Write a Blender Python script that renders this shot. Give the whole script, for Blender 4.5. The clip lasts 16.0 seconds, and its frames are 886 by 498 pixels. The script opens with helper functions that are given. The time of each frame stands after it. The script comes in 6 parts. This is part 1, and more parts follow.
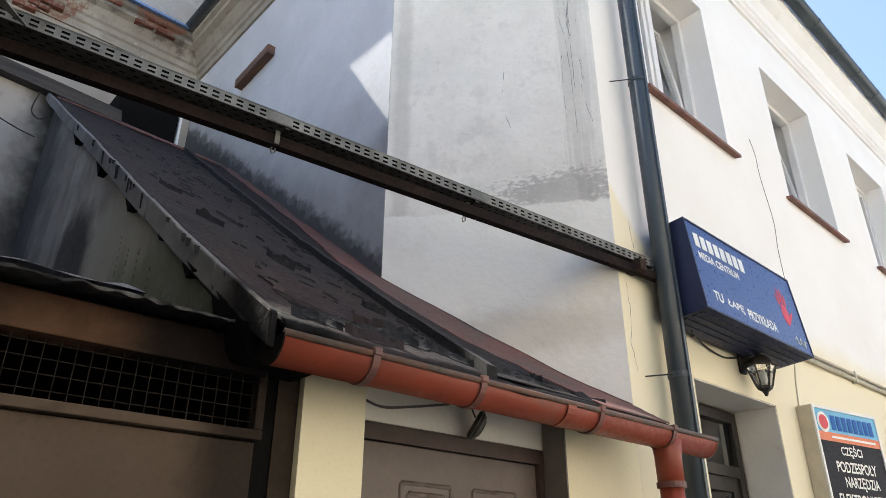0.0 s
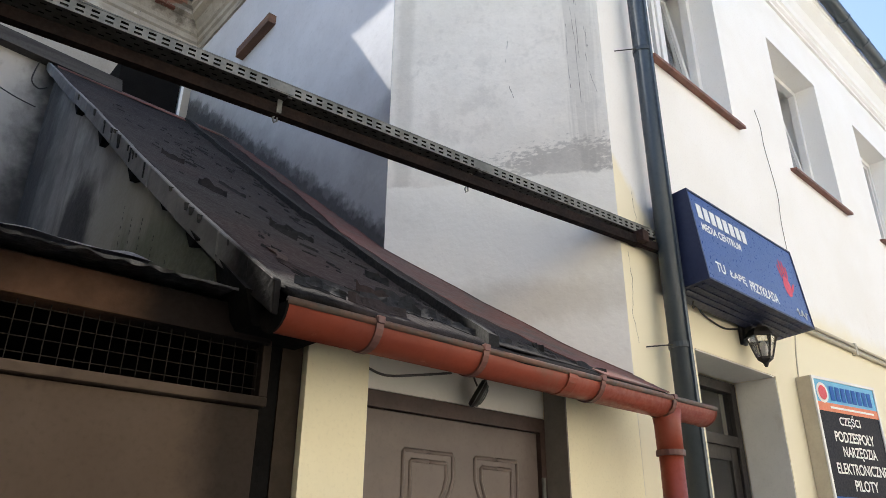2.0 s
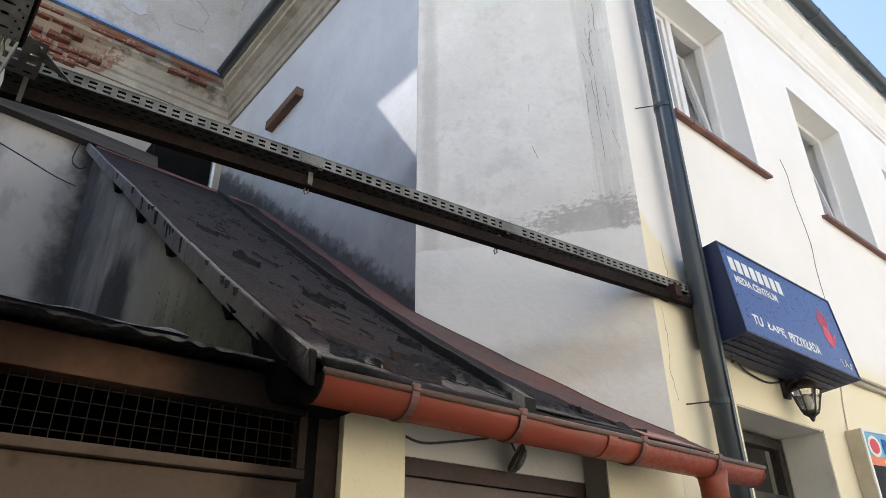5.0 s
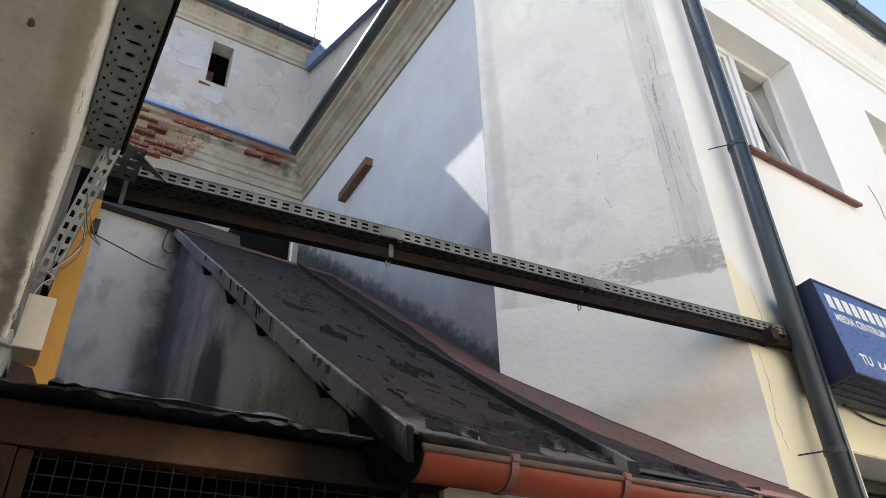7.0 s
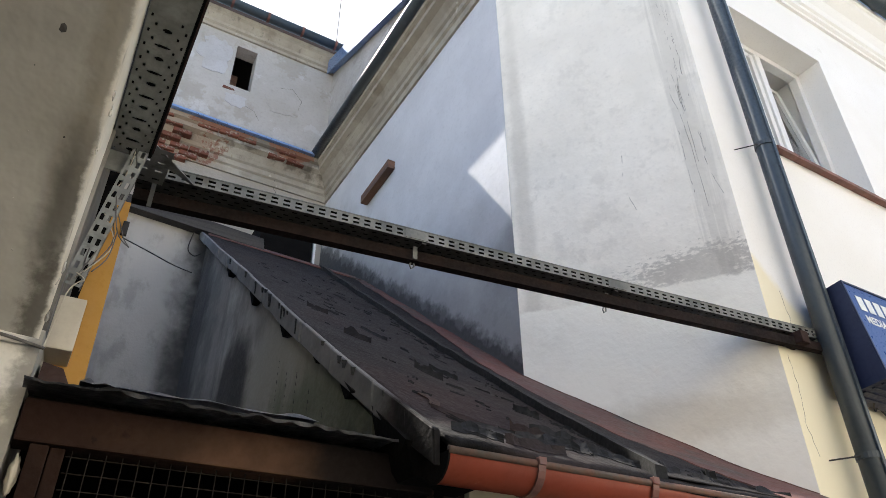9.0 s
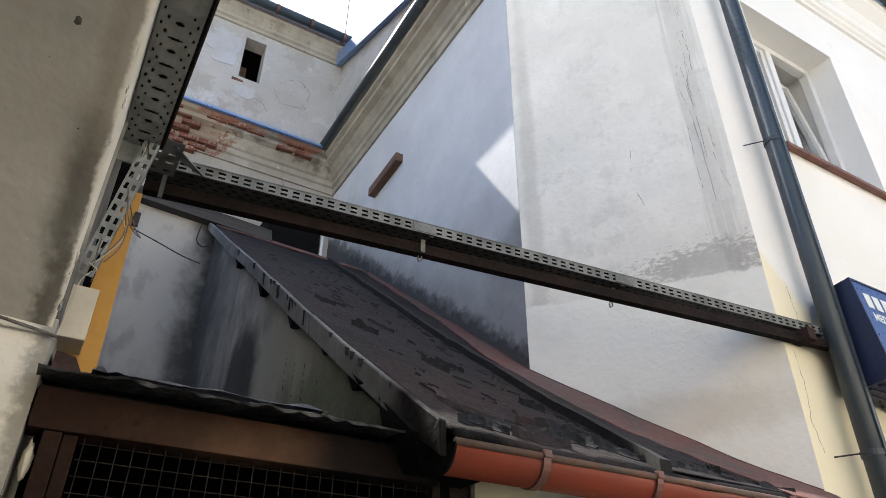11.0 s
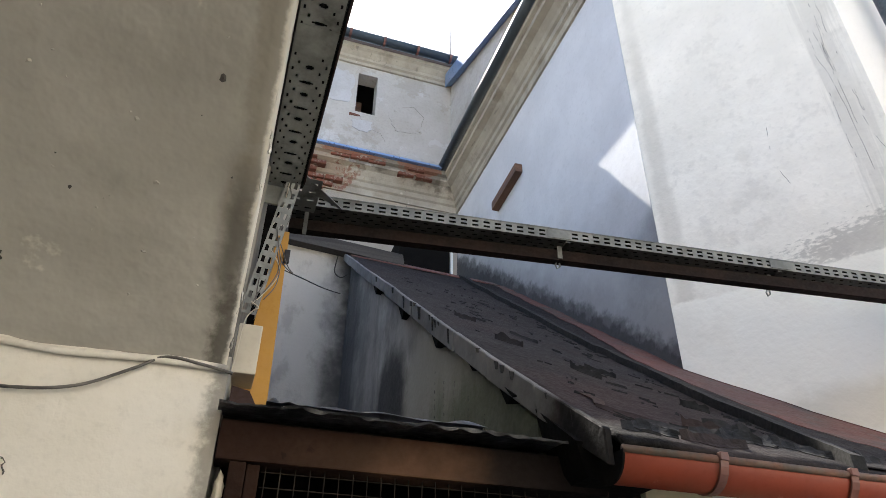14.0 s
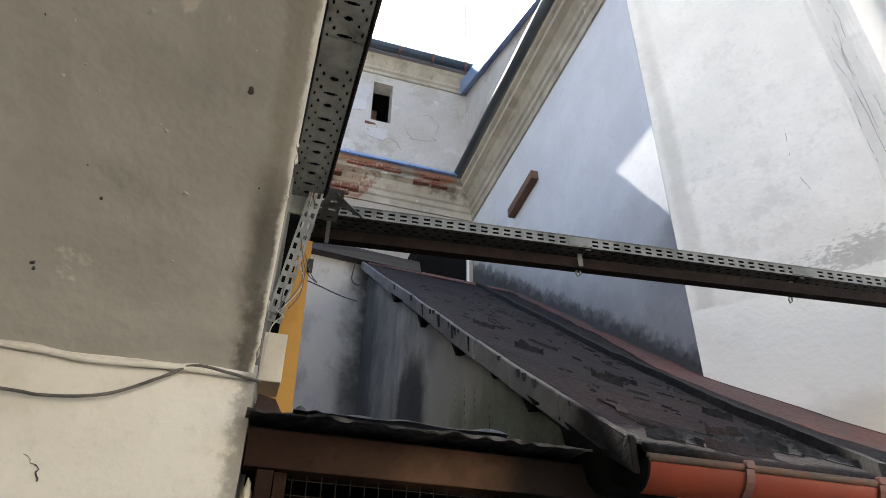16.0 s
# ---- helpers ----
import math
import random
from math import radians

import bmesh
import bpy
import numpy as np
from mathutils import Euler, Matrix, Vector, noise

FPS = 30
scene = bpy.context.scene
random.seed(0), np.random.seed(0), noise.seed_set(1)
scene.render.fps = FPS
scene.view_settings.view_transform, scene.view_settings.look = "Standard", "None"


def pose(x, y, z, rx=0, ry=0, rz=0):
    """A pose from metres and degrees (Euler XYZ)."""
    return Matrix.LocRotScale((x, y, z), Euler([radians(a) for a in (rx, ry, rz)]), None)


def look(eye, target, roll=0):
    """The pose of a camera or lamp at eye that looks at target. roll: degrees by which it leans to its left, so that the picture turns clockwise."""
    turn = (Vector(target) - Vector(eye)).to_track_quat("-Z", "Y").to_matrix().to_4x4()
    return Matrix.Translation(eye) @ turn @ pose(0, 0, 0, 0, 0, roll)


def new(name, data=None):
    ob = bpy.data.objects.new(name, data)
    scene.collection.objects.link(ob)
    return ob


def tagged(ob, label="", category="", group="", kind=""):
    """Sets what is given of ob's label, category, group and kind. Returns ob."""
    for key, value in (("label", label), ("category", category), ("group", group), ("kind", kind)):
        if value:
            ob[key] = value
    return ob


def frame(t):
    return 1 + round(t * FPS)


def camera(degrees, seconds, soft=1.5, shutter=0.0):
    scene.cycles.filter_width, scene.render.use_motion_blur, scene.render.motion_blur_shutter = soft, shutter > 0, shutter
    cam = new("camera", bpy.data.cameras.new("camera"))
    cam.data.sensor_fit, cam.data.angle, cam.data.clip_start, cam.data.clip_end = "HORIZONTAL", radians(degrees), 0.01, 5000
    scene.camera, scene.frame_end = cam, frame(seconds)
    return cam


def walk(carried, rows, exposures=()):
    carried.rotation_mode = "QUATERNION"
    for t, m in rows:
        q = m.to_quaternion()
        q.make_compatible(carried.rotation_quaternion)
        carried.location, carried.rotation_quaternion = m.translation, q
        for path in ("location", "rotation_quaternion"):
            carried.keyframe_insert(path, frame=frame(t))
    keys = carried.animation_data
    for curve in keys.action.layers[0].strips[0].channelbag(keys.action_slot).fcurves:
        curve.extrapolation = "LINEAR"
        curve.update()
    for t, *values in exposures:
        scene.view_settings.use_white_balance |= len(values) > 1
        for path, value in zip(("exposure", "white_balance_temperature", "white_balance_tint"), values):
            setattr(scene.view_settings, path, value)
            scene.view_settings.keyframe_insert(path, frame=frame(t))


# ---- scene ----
cam = camera(65.2, 16.0, soft=0.8)
PATH = [
    (0, (0.007, -0.009, 1.546), (1.227, 1.327, 2.398), 0.3),
    (0.5, (-0.001, -0.015, 1.541), (1.219, 1.339, 2.364), 0.6),
    (1, (-0.006, -0.022, 1.534), (1.224, 1.332, 2.343), 0.8),
    (1.5, (0.002, -0.009, 1.541), (1.259, 1.358, 2.285), 0.4),
    (2, (0.007, -0.008, 1.535), (1.244, 1.356, 2.315), 0.5),
    (2.5, (0.01, -0.014, 1.534), (1.242, 1.334, 2.348), 0.5),
    (3, (0.01, -0.008, 1.533), (1.242, 1.349, 2.332), 0.2),
    (5.5, (-0.034, -0.018, 1.559), (1.05, 1.363, 2.516), -1.0),
    (6, (-0.053, -0.018, 1.578), (0.973, 1.4, 2.547), -1.7),
    (6.5, (-0.062, -0.017, 1.587), (0.898, 1.392, 2.632), -1.5),
    (7, (-0.068, -0.018, 1.583), (0.852, 1.4, 2.652), -1.5),
    (7.5, (-0.07, -0.016, 1.584), (0.831, 1.409, 2.661), -1.1),
    (8, (-0.073, -0.013, 1.585), (0.812, 1.426, 2.656), -0.8),
    (8.5, (-0.074, -0.011, 1.583), (0.8, 1.434, 2.654), -0.7),
    (9, (-0.075, -0.006, 1.584), (0.791, 1.44, 2.66), -0.5),
    (11.5, (-0.088, -0.015, 1.577), (0.76, 1.455, 2.636), 0.7),
    (12, (-0.09, -0.007, 1.581), (0.729, 1.476, 2.645), 0.5),
    (12.5, (-0.093, 0.002, 1.581), (0.673, 1.515, 2.64), 0.4),
    (13, (-0.104, 0.021, 1.582), (0.559, 1.587, 2.636), 0.9),
    (13.5, (-0.113, 0.022, 1.576), (0.455, 1.617, 2.641), 0.9),
    (14, (-0.124, 0.016, 1.578), (0.398, 1.611, 2.667), 0.6),
    (14.5, (-0.137, 0.012, 1.577), (0.366, 1.602, 2.681), 0.5),
    (15, (-0.149, 0.009, 1.575), (0.35, 1.604, 2.674), 1.0),
    (15.5, (-0.158, 0.01, 1.576), (0.327, 1.609, 2.674), 1.2),
    (16, (-0.155, 0.011, 1.575), (0.326, 1.608, 2.68), 1.1),
]
walk(cam, [(t, look(eye, target, roll)) for t, eye, target, roll in PATH],
     [(0.0, 1.52), (3.0, 1.52), (6.0, 1.55), (12.0, 1.62), (14.0, 1.78), (16.0, 1.78)])

# ---- light: open sky, and a high sun behind the rear building ----
SUN_TO = Vector((-0.152, 0.679, 1.0)).normalized()
world = bpy.data.worlds.new("world")
scene.world = world
world.use_nodes = True
wn = world.node_tree
sky = wn.nodes.new("ShaderNodeTexSky")
sky.sky_type = "NISHITA"
sky.sun_disc = False
sky.sun_elevation = math.asin(SUN_TO.z)
sky.sun_rotation = math.atan2(SUN_TO.x, SUN_TO.y)
sky.air_density, sky.dust_density = 1.0, 1.6
wn.links.new(sky.outputs[0], wn.nodes["Background"].inputs[0])
wn.nodes["Background"].inputs[1].default_value = 0.13
sun = new("sun", bpy.data.lights.new("sun", "SUN"))
sun.data.energy, sun.data.angle, sun.data.color = 4.5, radians(0.3), (1.0, 0.94, 0.85)
sun.matrix_world = look(SUN_TO * 30, (0, 0, 0))


# ---- materials ----
def link(nt, a, b):
    nt.links.new(a, b)


def coords(nt):
    return nt.nodes.new("ShaderNodeTexCoord").outputs["Object"]


def noise_of(nt, vec, scale, detail=4.0, rough=0.6, stretch=None):
    if stretch:
        mp = nt.nodes.new("ShaderNodeMapping")
        mp.inputs["Scale"].default_value = stretch
        link(nt, vec, mp.inputs["Vector"])
        vec = mp.outputs[0]
    n = nt.nodes.new("ShaderNodeTexNoise")
    n.inputs["Scale"].default_value, n.inputs["Detail"].default_value, n.inputs["Roughness"].default_value = scale, detail, rough
    link(nt, vec, n.inputs["Vector"])
    return n.outputs["Fac"]


def calc(nt, op, a, b):
    m = nt.nodes.new("ShaderNodeMath")
    m.operation = op
    for i, v in enumerate((a, b)):
        if isinstance(v, (int, float)):
            m.inputs[i].default_value = v
        else:
            link(nt, v, m.inputs[i])
    return m.outputs[0]


def ranged(nt, v, lo, hi, to0=0.0, to1=1.0):
    m = nt.nodes.new("ShaderNodeMapRange")
    m.interpolation_type = "SMOOTHSTEP"
    link(nt, v, m.inputs["Value"])
    m.inputs["From Min"].default_value, m.inputs["From Max"].default_value = lo, hi
    m.inputs["To Min"].default_value, m.inputs["To Max"].default_value = to0, to1
    return m.outputs["Result"]


def mixed(nt, fac, a, b):
    m = nt.nodes.new("ShaderNodeMix")
    m.data_type = "RGBA"
    if isinstance(fac, (int, float)):
        m.inputs[0].default_value = fac
    else:
        link(nt, fac, m.inputs[0])
    for i, v in ((6, a), (7, b)):
        if isinstance(v, tuple):
            m.inputs[i].default_value = (*v, 1)
        else:
            link(nt, v, m.inputs[i])
    return m.outputs[2]


def spot_mask(nt, vec, spot):
    """One minus the distance from a spot's centre, in units of its radii."""
    sub = nt.nodes.new("ShaderNodeVectorMath")
    sub.operation = "SUBTRACT"
    link(nt, vec, sub.inputs[0])
    sub.inputs[1].default_value = spot[:3]
    div = nt.nodes.new("ShaderNodeVectorMath")
    div.operation = "DIVIDE"
    link(nt, sub.outputs[0], div.inputs[0])
    div.inputs[1].default_value = spot[3:]
    size = nt.nodes.new("ShaderNodeVectorMath")
    size.operation = "LENGTH"
    link(nt, div.outputs[0], size.inputs[0])
    return calc(nt, "SUBTRACT", 1.0, size.outputs["Value"])


def surf(name, base, alt, scale=3.0, rough=0.85, bump=0.15, grain=60.0, metal=0.0, spread=(0.35, 0.65), layers=(), random_tint=0.0, bump_dist=0.004, stretch=None, spec=0.5):
    """A worn surface: two colours in large blotches, fine grain, and layers of stain, second colour and painted
    shading: (colour, plane, softness, noise scale, noise amount, strength[, stretch]).
    """
    m = bpy.data.materials.new(name)
    m.use_nodes = True
    nt = m.node_tree
    bsdf = nt.nodes["Principled BSDF"]
    vec = coords(nt)
    big = noise_of(nt, vec, scale, 6.0, 0.62, stretch)
    col = mixed(nt, ranged(nt, big, *spread), base, alt)
    fine = noise_of(nt, vec, grain, 3.0, 0.6)
    dark = tuple(c * 0.72 for c in base)
    col = mixed(nt, ranged(nt, fine, 0.5, 0.85, 0.0, 0.45), col, dark)
    for row in layers:
        colour, plane, soft, nscale, amount, strength = row[:6]
        if len(plane) == 6:
            value = spot_mask(nt, vec, plane)
            plane = (0, 0, 0, 0)
        else:
            dot = nt.nodes.new("ShaderNodeVectorMath")
            dot.operation = "DOT_PRODUCT"
            link(nt, vec, dot.inputs[0])
            dot.inputs[1].default_value = plane[:3]
            value = dot.outputs["Value"]
        n = noise_of(nt, vec, nscale, 5.0, 0.65, row[6] if len(row) > 6 else None)
        v = calc(nt, "ADD", value, plane[3])
        v = calc(nt, "ADD", v, calc(nt, "MULTIPLY", calc(nt, "SUBTRACT", n, 0.5), amount))
        col = mixed(nt, ranged(nt, v, -soft, soft, 0.0, strength), col, colour)
    if random_tint:
        info = nt.nodes.new("ShaderNodeObjectInfo")
        col = mixed(nt, calc(nt, "MULTIPLY", info.outputs["Random"], random_tint), col, tuple(c * 0.45 for c in base))
    link(nt, col, bsdf.inputs["Base Color"])
    bsdf.inputs["Metallic"].default_value = metal
    bsdf.inputs["Specular IOR Level"].default_value = spec
    link(nt, ranged(nt, fine, 0.3, 0.7, max(rough - 0.1, 0.03), min(rough + 0.1, 1)), bsdf.inputs["Roughness"])
    if bump:
        mid = noise_of(nt, vec, grain / 6, 5.0, 0.6)
        b = nt.nodes.new("ShaderNodeBump")
        b.inputs["Strength"].default_value, b.inputs["Distance"].default_value = bump, bump_dist
        link(nt, calc(nt, "ADD", fine, calc(nt, "MULTIPLY", mid, 2.0)), b.inputs["Height"])
        link(nt, b.outputs[0], bsdf.inputs["Normal"])
    return m


NOWHERE = (0, 0, 0)
M_FACADE = surf("facade_paint", (0.85, 0.84, 0.825), (0.82, 0.805, 0.775), 1.2, 0.85, 0.10, 70,
                layers=(((0.80, 0.735, 0.545), (0, 0, -1, 3.20), 0.14, 2.0, 0.3, 1.0),
                        ((0.805, 0.74, 0.55), (-1, 0, -0.9, 6.30), 0.05, 3.0, 0.25, 0.9),
                        ((0.56, 0.53, 0.46), (*NOWHERE, -0.20), 0.05, 2.6, 1.0, 0.3),
                        ((0.33, 0.30, 0.26), (*NOWHERE, -0.26), 0.03, 9.0, 1.0, 0.4)))
M_SHED_PAINT = surf("yellow_wall_paint", (0.86, 0.79, 0.56), (0.82, 0.75, 0.53), 2.5, 0.8, 0.08, 70,
                    layers=(((0.40, 0.34, 0.2), (*NOWHERE, -0.23), 0.05, 5.0, 1.0, 0.4),))
M_GREY_WALL = surf("grey_render", (0.80, 0.76, 0.69), (0.87, 0.83, 0.76), 1.6, 0.9, 0.35, 30, bump_dist=0.007,
                   layers=(((0.66, 0.635, 0.58), (*NOWHERE, -0.03), 0.14, 1.5, 1.0, 0.4),
                           ((0.56, 0.53, 0.475), (*NOWHERE, -0.11), 0.05, 3.3, 1.0, 0.30),
                           ((0.30, 0.285, 0.26), (2.90, 2.13, 3.60, 0.28, 0.45, 0.12), 0.35, 24.0, 3.6, 0.6, (1, 1, 2.0)),
                           ((0.34, 0.32, 0.285), (2.975, 2.02, 5.0, 0.06, 0.11, 1.9), 0.4, 40.0, 3.0, 0.3, (1, 1, 0.04)),
                           # slightly darker band up the yard-side edge
                           ((0.40, 0.37, 0.31), (2.40, 3.03, 4.2, 0.04, 0.07, 2.6), 0.5, 6.0, 1.2, 0.35),
                           ((0.86, 0.835, 0.77), (-0.133, 0, -1, 3.90), 0.012, 6.0, 0.10, 1.0),
                           ((0.72, 0.69, 0.62), (*NOWHERE, -0.06), 0.10, 2.2, 1.0, 0.4),
                           ((0.42, 0.39, 0.34), (*NOWHERE, -0.24), 0.02, 14.0, 1.0, 0.6),
                           ((0.50, 0.44, 0.34), (2.7, 2.5, 2.75, 0.5, 0.9, 0.12), 0.5, 8.0, 1.0, 0.4)))
M_SIDE_WALL = surf("blue_white_render", (0.62, 0.63, 0.66), (0.55, 0.56, 0.59), 1.3, 0.9, 0.25, 30, bump_dist=0.006,
                   layers=(((0.33, 0.33, 0.335), (0, 0, -0.6, 2.6), 0.6, 1.2, 1.3, 0.8),
                           # patch below the sunlit wedge: damp and shadow in one colour
                           ((0.17, 0.17, 0.175), (2.35, 3.12, 3.78, 0.5, 0.46, 0.50), 0.3, 3.0, 0.9, 0.75),
                           ((0.32, 0.32, 0.325), (0, 0.74, -1, 1.60), 0.34, 2.2, 1.1, 0.7),
                           ((0.20, 0.20, 0.20), (0, 0.72, -1, 1.30), 0.12, 3.0, 0.5, 0.6),
                           ((0.34, 0.34, 0.345), (0, 0.73, -1, 1.36), 0.12, 7.0, 2.2, 0.35),
                           ((0.065, 0.065, 0.067), (0, 0.76, -1, 0.98), 0.05, 6.0, 0.32, 0.8),
                           ((0.04, 0.04, 0.04), (0, 0.76, -1, 0.90), 0.03, 9.0, 0.35, 0.8)))
M_DIRTY_WALL = surf("dirty_part_lit_render", (0.38, 0.36, 0.325), (0.26, 0.245, 0.22), 1.4, 0.92, 0.4, 40, stretch=(1, 1, 0.4), bump_dist=0.006,
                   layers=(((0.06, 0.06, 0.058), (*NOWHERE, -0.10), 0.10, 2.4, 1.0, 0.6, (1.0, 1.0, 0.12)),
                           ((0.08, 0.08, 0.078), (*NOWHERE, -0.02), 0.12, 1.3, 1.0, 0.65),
                           # near-black band up the inner corner
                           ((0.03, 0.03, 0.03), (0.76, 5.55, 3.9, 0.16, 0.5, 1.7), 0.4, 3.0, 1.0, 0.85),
                           # paler spot puts the lit part of the yard wall into colour
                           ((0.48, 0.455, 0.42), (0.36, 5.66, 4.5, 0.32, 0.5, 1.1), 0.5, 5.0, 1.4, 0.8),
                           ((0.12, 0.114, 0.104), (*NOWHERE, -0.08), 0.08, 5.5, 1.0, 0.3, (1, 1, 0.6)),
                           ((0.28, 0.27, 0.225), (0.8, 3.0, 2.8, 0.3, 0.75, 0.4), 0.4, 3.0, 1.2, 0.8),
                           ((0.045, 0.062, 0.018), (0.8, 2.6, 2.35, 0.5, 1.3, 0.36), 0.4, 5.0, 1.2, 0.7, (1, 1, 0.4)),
                           # near-black patch low on the side wall, then darker towards the foot
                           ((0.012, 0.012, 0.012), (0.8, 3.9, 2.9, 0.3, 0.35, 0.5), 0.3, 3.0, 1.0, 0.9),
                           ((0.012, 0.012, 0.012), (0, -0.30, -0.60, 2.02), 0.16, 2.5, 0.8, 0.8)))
M_LEFT_WALL = surf("old_cream_render", (0.73, 0.70, 0.635), (0.66, 0.63, 0.565), 1.7, 0.9, 0.35, 40, bump_dist=0.006,
                   layers=(((0.50, 0.46, 0.37), (*NOWHERE, -0.1), 0.12, 2.4, 1.0, 0.4),
                           ((0.07, 0.06, 0.045), (-0.115, 1.88, 2.20, 0.05, 0.2, 0.42), 0.5, 34.0, 1.6, 0.62),
                           ((0.26, 0.24, 0.2), (*NOWHERE, -0.28), 0.02, 9.0, 1.0, 0.8)))
# left-wall render in a darker tone, for shade on the downward face
M_SOFFIT = surf("shaded_cream_render", (0.42, 0.405, 0.365), (0.35, 0.337, 0.30), 1.0, 0.9, 0.55, 11, bump_dist=0.012,
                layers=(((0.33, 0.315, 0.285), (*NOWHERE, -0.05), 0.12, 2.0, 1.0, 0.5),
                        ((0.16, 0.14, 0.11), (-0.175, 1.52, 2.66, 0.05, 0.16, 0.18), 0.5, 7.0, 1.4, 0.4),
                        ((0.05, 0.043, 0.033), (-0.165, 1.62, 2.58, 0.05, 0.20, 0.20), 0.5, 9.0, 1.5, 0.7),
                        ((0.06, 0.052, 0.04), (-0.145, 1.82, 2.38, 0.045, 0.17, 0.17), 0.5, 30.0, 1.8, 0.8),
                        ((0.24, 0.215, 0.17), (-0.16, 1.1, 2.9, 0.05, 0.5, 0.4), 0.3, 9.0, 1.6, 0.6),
                        # edge strip painted paler, as the lit side face
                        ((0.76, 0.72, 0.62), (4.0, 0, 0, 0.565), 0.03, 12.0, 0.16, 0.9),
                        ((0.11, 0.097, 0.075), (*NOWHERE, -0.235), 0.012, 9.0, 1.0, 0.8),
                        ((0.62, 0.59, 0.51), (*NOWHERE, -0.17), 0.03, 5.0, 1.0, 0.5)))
M_BACK_WALL = surf("peeling_back_wall_paint", (0.40, 0.375, 0.345), (0.46, 0.44, 0.42), 1.4, 0.9, 0.5, 25, bump_dist=0.015,
                   layers=(((0.33, 0.30, 0.26), (*NOWHERE, -0.08), 0.03, 1.6, 1.0, 0.6),
                           ((0.52, 0.515, 0.52), (*NOWHERE, -0.13), 0.02, 2.4, 1.0, 0.6),
                           ((0.25, 0.22, 0.18), (*NOWHERE, -0.20), 0.02, 5.0, 1.0, 0.6),
                           ((0.27, 0.235, 0.19), (0, 0, -1, 7.66), 0.10, 4.0, 0.5, 0.55)))
M_LIMEWASH = surf("flaking_limewash", (0.46, 0.46, 0.475), (0.41, 0.40, 0.40), 3.0, 0.9, 0.4, 40, bump_dist=0.01,
                  layers=(((0.36, 0.33, 0.29), (*NOWHERE, -0.15), 0.03, 6.0, 1.0, 0.7),))
M_CORNICE = surf("weathered_cornice_render", (0.40, 0.365, 0.30), (0.28, 0.25, 0.205), 1.5, 0.92, 0.4, 30, bump_dist=0.01,
                 layers=(((0.22, 0.19, 0.15), (*NOWHERE, -0.10), 0.08, 2.5, 1.0, 0.7),
                         ((0.16, 0.14, 0.115), (*NOWHERE, -0.14), 0.05, 4.0, 1.0, 0.6, (4, 0.6, 4)),
                         ((0.55, 0.51, 0.43), (*NOWHERE, -0.16), 0.02, 3.5, 1.0, 0.6)))
M_CORNICE_BARE = surf("broken_cornice_render", (0.42, 0.39, 0.335), (0.30, 0.27, 0.225), 1.5, 0.92, 0.5, 30, bump_dist=0.012,
                      layers=(((0.22, 0.19, 0.15), (*NOWHERE, -0.10), 0.08, 2.5, 1.0, 0.7),
                              ((0.55, 0.51, 0.43), (*NOWHERE, -0.16), 0.02, 3.5, 1.0, 0.6),
                              # darker towards the top of the cornice
                              ((0.10, 0.085, 0.07), (0, 0.3, 1, -9.30), 0.05, 5.0, 0.5, 0.7),
                              ((0.20, 0.085, 0.055), (0.15, 6.85, 7.15, 0.70, 0.6, 0.42), 0.08, 9.0, 1.8, 0.85),
                              ((0.30, 0.25, 0.19), (0.25, 6.85, 7.15, 0.60, 0.6, 0.40), 0.08, 22.0, 3.0, 0.8),
                              ((0.20, 0.08, 0.045), (1.76, 6.8, 7.36, 0.26, 0.6, 0.10), 0.15, 9.0, 1.6, 0.8),
                              ((0.20, 0.08, 0.045), (0.9, 6.8, 7.38, 0.40, 0.6, 0.06), 0.15, 9.0, 1.6, 0.8)))
M_BRICK = surf("old_orange_brick", (0.21, 0.068, 0.038), (0.16, 0.06, 0.04), 6, 0.92, 0.6, 60, random_tint=0.7,
               layers=(((0.33, 0.28, 0.22), (*NOWHERE, -0.09), 0.03, 9.0, 1.0, 0.75),
                       ((0.06, 0.045, 0.04), (*NOWHERE, -0.13), 0.04, 14.0, 1.0, 0.7)))
M_FELT = surf("bitumen_felt", (0.0195, 0.0175, 0.018), (0.028, 0.025, 0.0255), 2.2, 0.85, 0.7, 45, bump_dist=0.008, spec=0.12,
              layers=(((0.036, 0.025, 0.024), (*NOWHERE, -0.08), 0.08, 1.3, 1.0, 0.5),
                      ((0.07, 0.068, 0.066), (*NOWHERE, -0.24), 0.03, 8.0, 1.0, 0.4),
                      # near-black spot round the eaves end of the verge
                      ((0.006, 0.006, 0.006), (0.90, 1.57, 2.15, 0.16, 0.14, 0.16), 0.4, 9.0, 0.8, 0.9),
                      ((0.055, 0.027, 0.023), (1.12, 1.90, 2.42, 0.34, 0.26, 0.5), 0.4, 4.0, 1.4, 0.2),
                      ((0.009, 0.009, 0.009), (*NOWHERE, -0.2), 0.03, 5.0, 1.0, 0.5)))
M_FLAKE = surf("curled_felt", (0.007, 0.007, 0.007), (0.016, 0.015, 0.015), 6, 0.8, 0.5, 60, spec=0.3)
M_RED_SHEET = surf("faded_red_sheet", (0.135, 0.050, 0.040), (0.095, 0.045, 0.038), 2.6, 0.75, 0.4, 40,
                   layers=(((0.06, 0.055, 0.05), (*NOWHERE, -0.06), 0.08, 3.0, 1.0, 0.75),))
